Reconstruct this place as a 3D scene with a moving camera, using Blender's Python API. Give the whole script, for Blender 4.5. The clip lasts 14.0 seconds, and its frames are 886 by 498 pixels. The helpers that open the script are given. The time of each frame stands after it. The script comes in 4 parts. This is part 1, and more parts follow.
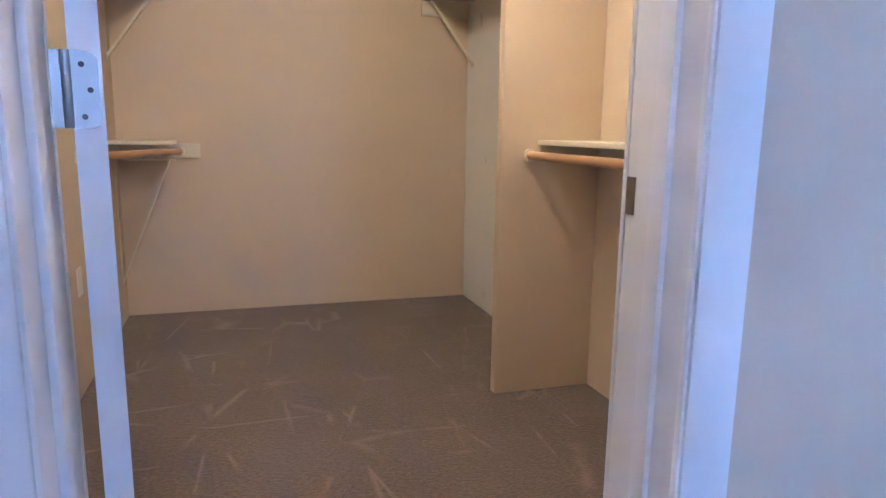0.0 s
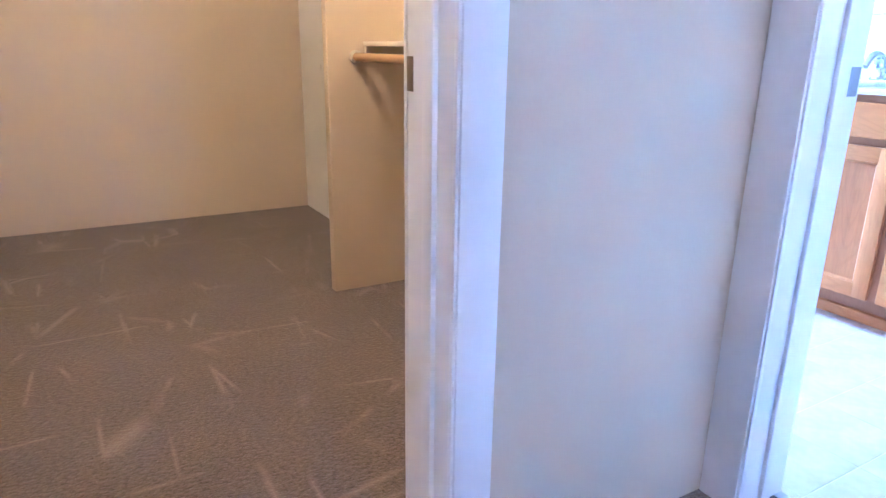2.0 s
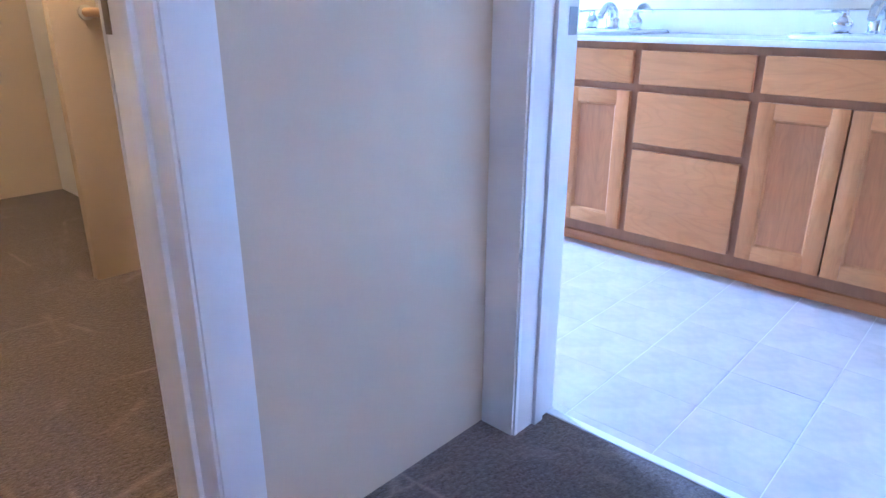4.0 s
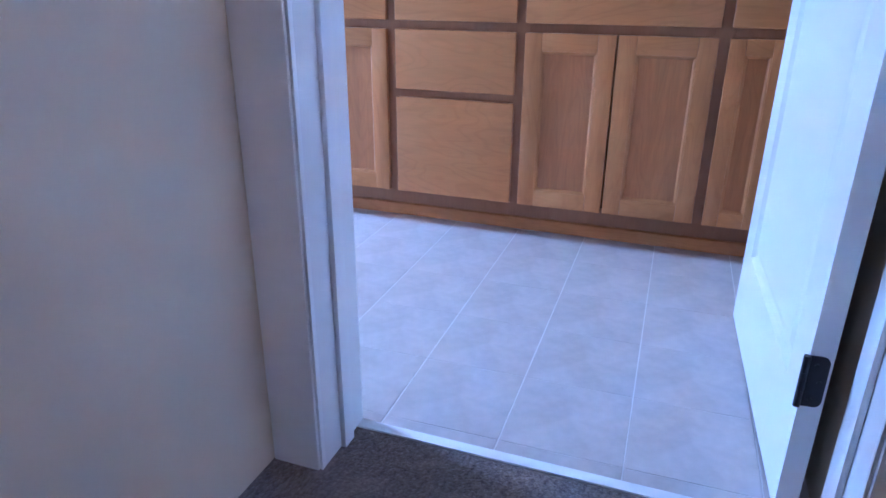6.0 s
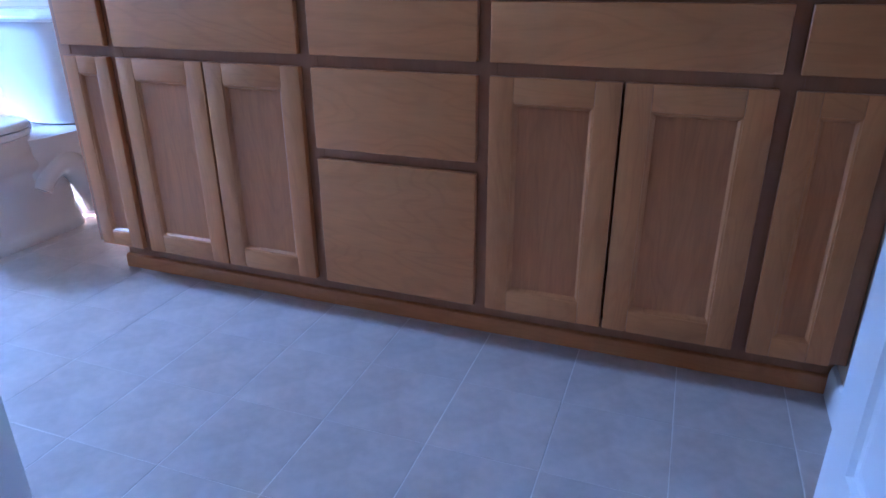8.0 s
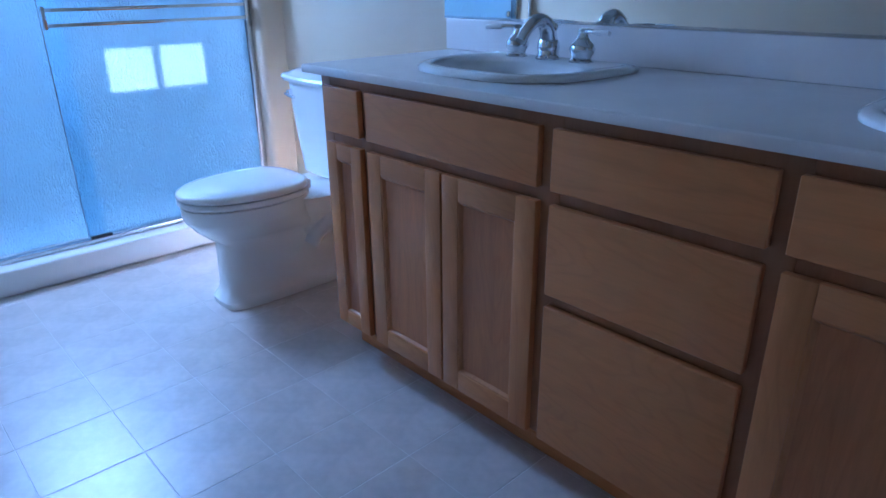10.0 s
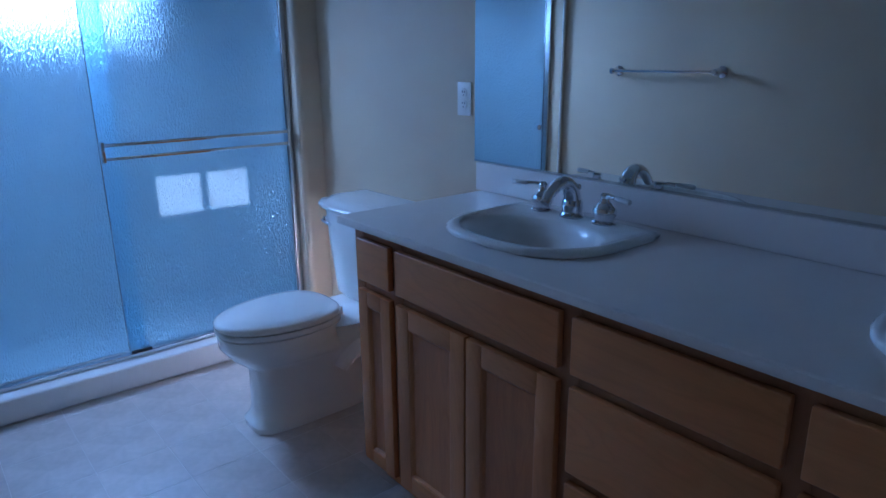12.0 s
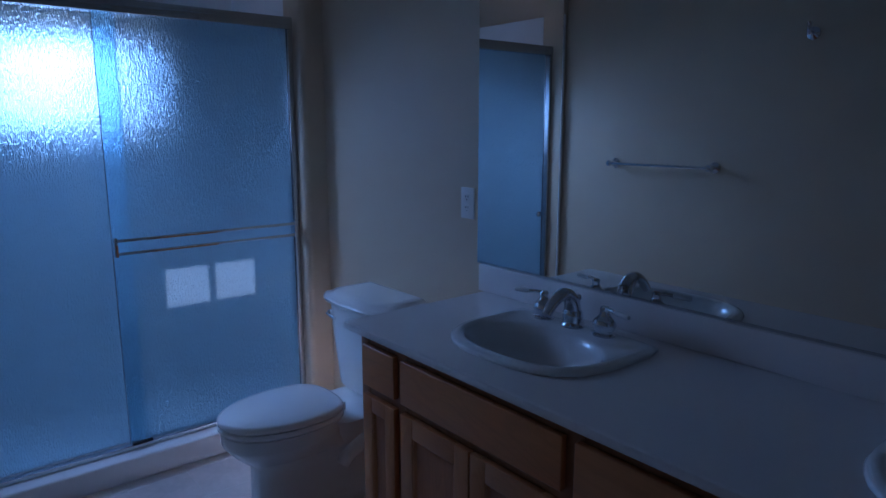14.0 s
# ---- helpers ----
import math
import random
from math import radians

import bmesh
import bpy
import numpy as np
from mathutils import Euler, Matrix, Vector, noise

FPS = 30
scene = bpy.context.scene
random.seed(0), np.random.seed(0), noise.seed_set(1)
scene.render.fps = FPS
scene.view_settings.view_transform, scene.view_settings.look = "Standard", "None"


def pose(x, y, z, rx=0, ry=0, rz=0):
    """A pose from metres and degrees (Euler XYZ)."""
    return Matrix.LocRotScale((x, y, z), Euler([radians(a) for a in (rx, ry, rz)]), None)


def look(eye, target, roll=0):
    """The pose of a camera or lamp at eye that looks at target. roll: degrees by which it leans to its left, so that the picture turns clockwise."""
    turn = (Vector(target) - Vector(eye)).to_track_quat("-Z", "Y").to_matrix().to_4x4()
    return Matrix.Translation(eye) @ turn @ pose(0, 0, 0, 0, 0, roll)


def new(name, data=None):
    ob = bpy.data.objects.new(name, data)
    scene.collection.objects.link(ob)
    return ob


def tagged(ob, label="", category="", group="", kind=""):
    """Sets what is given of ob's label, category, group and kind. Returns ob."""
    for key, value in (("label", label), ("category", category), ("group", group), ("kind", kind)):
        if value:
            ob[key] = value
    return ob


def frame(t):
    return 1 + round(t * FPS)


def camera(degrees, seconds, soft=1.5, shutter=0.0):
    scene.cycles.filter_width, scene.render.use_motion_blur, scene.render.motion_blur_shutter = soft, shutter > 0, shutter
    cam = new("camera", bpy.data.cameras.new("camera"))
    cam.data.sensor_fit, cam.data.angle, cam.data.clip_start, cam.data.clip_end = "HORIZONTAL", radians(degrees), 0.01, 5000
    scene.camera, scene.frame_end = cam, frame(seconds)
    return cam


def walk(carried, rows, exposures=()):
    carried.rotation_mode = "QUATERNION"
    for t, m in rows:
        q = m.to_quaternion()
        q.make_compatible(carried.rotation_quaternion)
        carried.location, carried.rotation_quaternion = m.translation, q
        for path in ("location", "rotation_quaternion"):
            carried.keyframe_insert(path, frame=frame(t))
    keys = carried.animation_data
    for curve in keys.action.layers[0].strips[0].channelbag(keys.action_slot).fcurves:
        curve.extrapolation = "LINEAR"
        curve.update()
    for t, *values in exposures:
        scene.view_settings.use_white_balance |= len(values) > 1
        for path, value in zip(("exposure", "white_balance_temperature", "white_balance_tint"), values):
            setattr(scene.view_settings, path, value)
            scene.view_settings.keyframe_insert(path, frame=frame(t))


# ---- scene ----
cam = camera(67.9, 14.0)
PATH = [
    (0, (0.291, 0.387, 1.092), (0.872, 2.267, 0.737), 0.8),
    (0.5, (0.316, 0.333, 1.059), (0.940, 2.175, 0.591), 1.0),
    (1, (0.304, 0.269, 1.061), (1.022, 2.056, 0.521), 0.8),
    (1.5, (0.323, 0.241, 1.048), (1.147, 1.973, 0.482), 0.7),
    (2, (0.342, 0.232, 1.042), (1.289, 1.893, 0.454), 0.8),
    (2.5, (0.362, 0.224, 1.035), (1.425, 1.805, 0.427), 0.8),
    (3, (0.378, 0.220, 1.037), (1.549, 1.711, 0.399), 0.8),
    (3.5, (0.418, 0.207, 0.991), (1.694, 1.610, 0.356), 0.5),
    (4, (0.446, 0.197, 1.000), (1.825, 1.478, 0.325), 0.2),
    (4.2, (0.454, 0.185, 1.021), (1.867, 1.413, 0.318), 0.0),
    (6.3, (0.849, 0.481, 0.838), (2.603, 1.094, 0.098), 0.4),
    (6.5, (0.936, 0.444, 0.850), (2.675, 1.084, 0.097), 0.5),
    (7, (1.125, 0.462, 0.886), (2.864, 1.083, 0.118), 0.2),
    (7.5, (1.315, 0.500, 0.870), (3.056, 1.141, 0.125), 0.1),
    (8, (1.488, 0.546, 0.923), (3.208, 1.209, 0.147), -0.3),
    (8.5, (1.633, 0.595, 0.970), (3.288, 1.390, 0.177), -0.6),
    (9, (1.747, 0.640, 1.032), (3.242, 1.703, 0.237), -0.5),
    (9.2, (1.801, 0.649, 1.048), (3.214, 1.823, 0.258), -0.5),
    (11.3, (1.941, 0.645, 1.304), (3.117, 2.098, 0.591), -0.6),
    (11.5, (1.937, 0.644, 1.323), (3.123, 2.108, 0.651), -0.3),
    (12, (1.941, 0.651, 1.371), (3.153, 2.141, 0.813), -0.5),
    (12.5, (1.936, 0.647, 1.413), (3.157, 2.149, 0.913), -0.2),
    (13, (1.924, 0.650, 1.448), (3.154, 2.158, 0.987), -0.0),
    (13.5, (1.924, 0.646, 1.483), (3.159, 2.164, 1.069), -0.2),
    (14, (1.909, 0.639, 1.513), (3.153, 2.160, 1.144), 0.0),
]
EXPOSURES = [(0, 6.95, 4720, 36), (0.5, 7.3, 4740, 37), (1.2, 7.4, 4850, 38), (3.0, 7.35, 4980, 39), (4.2, 6.75, 5070, 41), (6.3, 5.9, 5150, 46), (7.5, 5.25, 5120, 46), (8.5, 4.6, 5080, 44), (9.0, 4.45, 5130, 39), (11.5, 3.2, 5150, 36), (12.5, 2.7, 5150, 40), (14, 1.85, 5170, 45)]
walk(cam, [(t, look(eye, target, roll)) for t, eye, target, roll in PATH], EXPOSURES)


# ---- world, sun, large lights ----
SUN_DIR = Vector((0.477, -0.82, -0.787)).normalized()
world = bpy.data.worlds.new("sky")
scene.world = world
world.use_nodes = True
wn = world.node_tree
sky = wn.nodes.new("ShaderNodeTexSky")
sky.sky_type = "NISHITA"
sky.sun_disc = False
sky.sun_elevation = math.asin(-SUN_DIR.z)
sky.sun_rotation = math.atan2(-SUN_DIR.x, -SUN_DIR.y)
wn.links.new(sky.outputs[0], wn.nodes["Background"].inputs[0])
wn.nodes["Background"].inputs[1].default_value = 0.05


def lamp(name, kind, energy, colour, m, size=(1, 1)):
    data = bpy.data.lights.new(name, kind)
    data.energy, data.color = energy, colour
    if kind == "AREA":
        data.shape, data.size, data.size_y = "RECTANGLE", size[0], size[1]
    ob = new(name, data)
    ob.matrix_world = m
    return ob


sun = lamp("sun", "SUN", 3.0, (1.0, 0.95, 0.88), look((0, 0, 6), Vector((0, 0, 6)) + SUN_DIR))
sun.data.angle = radians(0.6)
# daylight in the window openings
lamp("bedroom_daylight", "AREA", 0.018, (0.56, 0.72, 1.0), look((0.72, -2.93, 1.55), (0.6, 0, 1.2)), (0.38, 1.25))
lamp("shower_daylight", "AREA", 1.45, (0.43, 0.73, 1.0), look((2.48, 4.395, 1.72), (2.50, 3.48, 0.75)), (0.42, 0.50)).data.spread = radians(125)

# ---- materials ----
MATS = {}


def mat(name, colour, rough=0.5, metal=0.0, vary=0.06, scale=6.0, grain=60.0, bump=0.05, spec=0.5, stretch=(1, 1, 1), colour2=None, coat=0.0, island=0.0):
    """Paint, wood, metal or fibre: two scales of noise on the colour, and a fine relief."""
    m = bpy.data.materials.new(name)
    m.use_nodes = True
    nt = m.node_tree
    b = nt.nodes["Principled BSDF"]
    b.inputs["Metallic"].default_value = metal
    b.inputs["Specular IOR Level"].default_value = spec
    b.inputs["Coat Weight"].default_value = coat
    tc = nt.nodes.new("ShaderNodeTexCoord")
    mp = nt.nodes.new("ShaderNodeMapping")
    mp.inputs["Scale"].default_value = stretch
    nt.links.new(tc.outputs["Object"], mp.inputs["Vector"])
    n1 = nt.nodes.new("ShaderNodeTexNoise")
    n1.inputs["Scale"].default_value, n1.inputs["Detail"].default_value = scale, 5
    n2 = nt.nodes.new("ShaderNodeTexNoise")
    n2.inputs["Scale"].default_value, n2.inputs["Detail"].default_value = grain, 3
    nt.links.new(mp.outputs[0], n1.inputs["Vector"])
    nt.links.new(mp.outputs[0], n2.inputs["Vector"])
    c2 = colour2 or tuple(c * (1 - 3 * vary) for c in colour)
    ramp = nt.nodes.new("ShaderNodeValToRGB")
    ramp.color_ramp.elements[0].position, ramp.color_ramp.elements[1].position = 0.3, 0.7
    ramp.color_ramp.elements[0].color = (*c2, 1)
    ramp.color_ramp.elements[1].color = (*colour, 1)
    add = nt.nodes.new("ShaderNodeMath")
    add.operation = "MULTIPLY_ADD"
    nt.links.new(n2.outputs[0], add.inputs[0])
    add.inputs[1].default_value = 0.35
    sc = nt.nodes.new("ShaderNodeMath")
    sc.operation = "MULTIPLY"
    sc.inputs[1].default_value = 0.65
    nt.links.new(n1.outputs[0], sc.inputs[0])
    nt.links.new(sc.outputs[0], add.inputs[2])
    nt.links.new(add.outputs[0], ramp.inputs[0])
    out = ramp.outputs[0]
    if island:
        oi = nt.nodes.new("ShaderNodeObjectInfo")
        hsv = nt.nodes.new("ShaderNodeHueSaturation")
        mr = nt.nodes.new("ShaderNodeMapRange")
        mr.inputs["To Min"].default_value, mr.inputs["To Max"].default_value = 1 - island, 1 + island
        nt.links.new(oi.outputs["Random"], mr.inputs["Value"])
        nt.links.new(mr.outputs[0], hsv.inputs["Value"])
        nt.links.new(out, hsv.inputs["Color"])
        out = hsv.outputs[0]
    nt.links.new(out, b.inputs["Base Color"])
    rr = nt.nodes.new("ShaderNodeMapRange")
    rr.inputs["To Min"].default_value, rr.inputs["To Max"].default_value = max(0.02, rough - 0.06), min(1, rough + 0.06)
    nt.links.new(n1.outputs[0], rr.inputs["Value"])
    nt.links.new(rr.outputs[0], b.inputs["Roughness"])
    if bump:
        bp = nt.nodes.new("ShaderNodeBump")
        bp.inputs["Strength"].default_value, bp.inputs["Distance"].default_value = bump, 0.002
        nt.links.new(n2.outputs[0], bp.inputs["Height"])
        nt.links.new(bp.outputs[0], b.inputs["Normal"])
    MATS[name] = m
    return m


WALL = mat("wall_paint", (0.64, 0.518, 0.375), 0.6, vary=0.012, scale=3, grain=160, bump=0.16)
CEIL = mat("ceiling_paint", (0.75, 0.73, 0.68), 0.8, vary=0.01, grain=90, bump=0.25)
TRIM = mat("trim_paint", (0.80, 0.79, 0.77), 0.32, vary=0.008, scale=5, grain=40, bump=0.03)
DOORP = mat("door_paint", (0.80, 0.80, 0.79), 0.34, vary=0.008, scale=5, grain=45, bump=0.0)


def maple(name, colour, colour2, along, rough=0.38):
    """Clear-finished maple veneer: long grain, pale figure and a few darker growth lines."""
    stretch = (4, 1.1, 14) if along == "y" else (4, 14, 1.1)
    m = mat(name, colour, rough, vary=0.05, scale=2.2, grain=16, bump=0.05, stretch=stretch, colour2=colour2)
    nt = m.node_tree
    b = nt.nodes["Principled BSDF"]
    old = b.inputs["Base Color"].links[0].from_socket
    tc = nt.nodes.new("ShaderNodeTexCoord")
    oi = nt.nodes.new("ShaderNodeObjectInfo")
    mp = nt.nodes.new("ShaderNodeMapping")
    mp.inputs["Scale"].default_value = (1, 0.22, 1) if along == "y" else (1, 1, 0.22)
    nt.links.new(tc.outputs["Object"], mp.inputs["Vector"])
    nt.links.new(oi.outputs["Random"], mp.inputs["Location"])
    nz = nt.nodes.new("ShaderNodeTexNoise")
    nz.inputs["Scale"].default_value, nz.inputs["Detail"].default_value, nz.inputs["Distortion"].default_value = 7, 2, 0.6
    nt.links.new(mp.outputs[0], nz.inputs["Vector"])
    rings = nt.nodes.new("ShaderNodeMath")
    rings.operation = "MULTIPLY"
    rings.inputs[1].default_value = 85
    nt.links.new(nz.outputs[0], rings.inputs[0])
    sn = nt.nodes.new("ShaderNodeMath")
    sn.operation = "SINE"
    nt.links.new(rings.outputs[0], sn.inputs[0])
    mr = nt.nodes.new("ShaderNodeMapRange")
    mr.inputs["From Min"].default_value, mr.inputs["From Max"].default_value = 0.35, 1.0
    mr.inputs["To Max"].default_value = 0.20
    nt.links.new(sn.outputs[0], mr.inputs["Value"])
    mix = nt.nodes.new("ShaderNodeMix")
    mix.data_type, mix.blend_type = "RGBA", "MULTIPLY"
    mix.inputs["B"].default_value = (0.72, 0.60, 0.50, 1)
    nt.links.new(mr.outputs[0], mix.inputs["Factor"])
    nt.links.new(old, mix.inputs["A"])
    tone = nt.nodes.new("ShaderNodeHueSaturation")
    tv = nt.nodes.new("ShaderNodeMapRange")
    tv.inputs["To Min"].default_value, tv.inputs["To Max"].default_value = 0.93, 1.06
    nt.links.new(oi.outputs["Random"], tv.inputs["Value"])
    nt.links.new(tv.outputs[0], tone.inputs["Value"])
    nt.links.new(mix.outputs["Result"], tone.inputs["Color"])
    nt.links.new(tone.outputs[0], b.inputs["Base Color"])
    return m


MAPLE = maple("maple", (0.64, 0.234, 0.070), (0.53, 0.196, 0.057), "y")
MAPLE_V = maple("maple_upright", (0.64, 0.234, 0.070), (0.52, 0.190, 0.055), "z")
MAPLE_P = maple("maple_panel", (0.60, 0.208, 0.064), (0.43, 0.150, 0.046), "z", 0.42)
FRAMEW = mat("maple_frame", (0.42, 0.175, 0.072), 0.42, vary=0.05, scale=2.5, grain=16, bump=0.05, stretch=(4, 10, 1.2), colour2=(0.34, 0.135, 0.052))
COUNTER = mat("cultured_marble", (0.82, 0.775, 0.75), 0.22, vary=0.012, scale=5, grain=70, bump=0.0)
CERAMIC = mat("white_china", (0.83, 0.83, 0.82), 0.10, vary=0.004, scale=4, grain=20, bump=0.0, coat=0.3)
CHROME = mat("chrome", (0.74, 0.75, 0.78), 0.08, metal=1.0, vary=0.01, bump=0.0)
ALU = mat("brushed_aluminium", (0.62, 0.64, 0.66), 0.24, metal=1.0, vary=0.02, grain=90, bump=0.02, stretch=(1, 1, 12))
NICKEL = mat("satin_nickel", (0.30, 0.33, 0.36), 0.46, metal=1.0, vary=0.03, grain=80, bump=0.03)
# near-black metal for the bathroom door hinges
BLACK_METAL = mat("near_black_metal", (0.035, 0.032, 0.034), 0.42, metal=0.7, vary=0.04, bump=0.03)
DARK = mat("dark_screw", (0.03, 0.03, 0.03), 0.5, metal=0.6, bump=0.0)
BRASS = mat("worn_steel", (0.30, 0.25, 0.20), 0.4, metal=1.0, vary=0.08, bump=0.04)
PLASTIC = mat("white_plastic", (0.80, 0.79, 0.76), 0.3, vary=0.004, bump=0.0)
SLOT = mat("slot_shadow", (0.02, 0.02, 0.02), 0.7, bump=0.0)
SHELFP = mat("shelf_paint", (0.72, 0.66, 0.54), 0.5, vary=0.02, bump=0.05)
DOWEL = mat("dowel_wood", (0.50, 0.30, 0.14), 0.45, vary=0.05, scale=3, grain=20, bump=0.04, stretch=(12, 1, 12))
SURROUND = mat("shower_surround", (0.86, 0.86, 0.85), 0.3, vary=0.01, grain=30, bump=0.02)
GROUT = mat("vinyl_groove", (0.80, 0.77, 0.74), 0.6, vary=0.03, bump=0.05)
FILM = mat("clear_film", (0.75, 0.77, 0.8), 0.15, vary=0.02, bump=0.0)
SOFFIT = mat("soffit_paint", (0.55, 0.52, 0.47), 0.8, vary=0.03, bump=0.05)
BULB = mat("lamp_globe", (0.9, 0.85, 0.75), 0.4, bump=0.0)
bb = BULB.node_tree.nodes["Principled BSDF"]
bb.inputs["Emission Color"].default_value = (1.0, 0.80, 0.35, 1)
bb.inputs["Emission Strength"].default_value = 1.3


def tile_mat():
    m = mat("vinyl_tile", (0.65, 0.57, 0.53), 0.34, vary=0.05, scale=8, grain=38, bump=0.06, colour2=(0.46, 0.405, 0.37), island=0.025)
    return m


TILE = tile_mat()


def carpet_mat():
    m = bpy.data.materials.new("cut_pile_carpet")
    m.use_nodes = True
    nt = m.node_tree
    b = nt.nodes["Principled BSDF"]
    b.inputs["Roughness"].default_value = 0.95
    b.inputs["Specular IOR Level"].default_value = 0.1
    b.inputs["Sheen Weight"].default_value = 0.35
    tc = nt.nodes.new("ShaderNodeTexCoord")

    def noise_node(scale, detail, stretch=(1, 1, 1), turn=0.0, kind="ShaderNodeTexNoise"):
        mp = nt.nodes.new("ShaderNodeMapping")
        mp.inputs["Scale"].default_value = stretch
        mp.inputs["Rotation"].default_value = (0, 0, radians(turn))
        nt.links.new(tc.outputs["Object"], mp.inputs["Vector"])
        n = nt.nodes.new(kind)
        n.inputs["Scale"].default_value = scale
        if kind == "ShaderNodeTexNoise":
            n.inputs["Detail"].default_value = detail
        nt.links.new(mp.outputs[0], n.inputs["Vector"])
        return n

    pile = noise_node(160, 4, (1, 1, 1))
    tuft = noise_node(62, 2, (1, 1.7, 1), 25)
    big = noise_node(2.2, 4)
    # vacuum strokes: thin pale edges of crossing strips
    strokes = []
    for sc, st, tn, lo in ((1.9, (2.4, 0.55, 1), 14, 0.016), (1.5, (0.7, 2.2, 1), 8, 0.014)):
        v = noise_node(sc, 0, st, tn, "ShaderNodeTexVoronoi")
        v.feature = "DISTANCE_TO_EDGE"
        r = nt.nodes.new("ShaderNodeMapRange")
        r.inputs["From Min"].default_value, r.inputs["From Max"].default_value = 0.0, lo * 2.2
        r.inputs["To Min"].default_value, r.inputs["To Max"].default_value = 1.0, 0.0
        nt.links.new(v.outputs["Distance"], r.inputs["Value"])
        gate = noise_node(3.3, 2, (1, 1, 1), tn)
        g = nt.nodes.new("ShaderNodeMapRange")
        g.inputs["From Min"].default_value, g.inputs["From Max"].default_value = 0.5, 0.62
        nt.links.new(gate.outputs[0], g.inputs["Value"])
        mul = nt.nodes.new("ShaderNodeMath")
        mul.operation = "MULTIPLY"
        nt.links.new(r.outputs[0], mul.inputs[0])
        nt.links.new(g.outputs[0], mul.inputs[1])
        strokes.append(mul)
    mx = nt.nodes.new("ShaderNodeMath")
    mx.operation = "MAXIMUM"
    nt.links.new(strokes[0].outputs[0], mx.inputs[0])
    nt.links.new(strokes[1].outputs[0], mx.inputs[1])
    ramp = nt.nodes.new("ShaderNodeValToRGB")
    ramp.color_ramp.elements[0].position, ramp.color_ramp.elements[1].position = 0.36, 0.66
    ramp.color_ramp.elements[0].color = (0.075, 0.053, 0.043, 1)
    ramp.color_ramp.elements[1].color = (0.225, 0.172, 0.145, 1)
    a = nt.nodes.new("ShaderNodeMath")
    a.operation = "MULTIPLY_ADD"
    a.inputs[1].default_value = 0.40
    nt.links.new(pile.outputs[0], a.inputs[0])
    c = nt.nodes.new("ShaderNodeMath")
    c.operation = "MULTIPLY_ADD"
    c.inputs[1].default_value = 0.45
    nt.links.new(tuft.outputs[0], c.inputs[0])
    d = nt.nodes.new("ShaderNodeMath")
    d.operation = "MULTIPLY"
    d.inputs[1].default_value = 0.17
    nt.links.new(big.outputs[0], d.inputs[0])
    nt.links.new(d.outputs[0], c.inputs[2])
    nt.links.new(c.outputs[0], a.inputs[2])
    nt.links.new(a.outputs[0], ramp.inputs[0])
    mix = nt.nodes.new("ShaderNodeMix")
    mix.data_type = "RGBA"
    mix.inputs["B"].default_value = (0.36, 0.28, 0.23, 1)
    half = nt.nodes.new("ShaderNodeMath")
    half.operation = "MULTIPLY"
    half.inputs[1].default_value = 0.55
    nt.links.new(mx.outputs[0], half.inputs[0])
    nt.links.new(half.outputs[0], mix.inputs["Factor"])
    nt.links.new(ramp.outputs[0], mix.inputs["A"])
    nt.links.new(mix.outputs["Result"], b.inputs["Base Color"])
    bp = nt.nodes.new("ShaderNodeBump")
    bp.inputs["Strength"].default_value, bp.inputs["Distance"].default_value = 0.9, 0.008
    nt.links.new(a.outputs[0], bp.inputs["Height"])
    nt.links.new(bp.outputs[0], b.inputs["Normal"])
    return m


CARPET = carpet_mat()


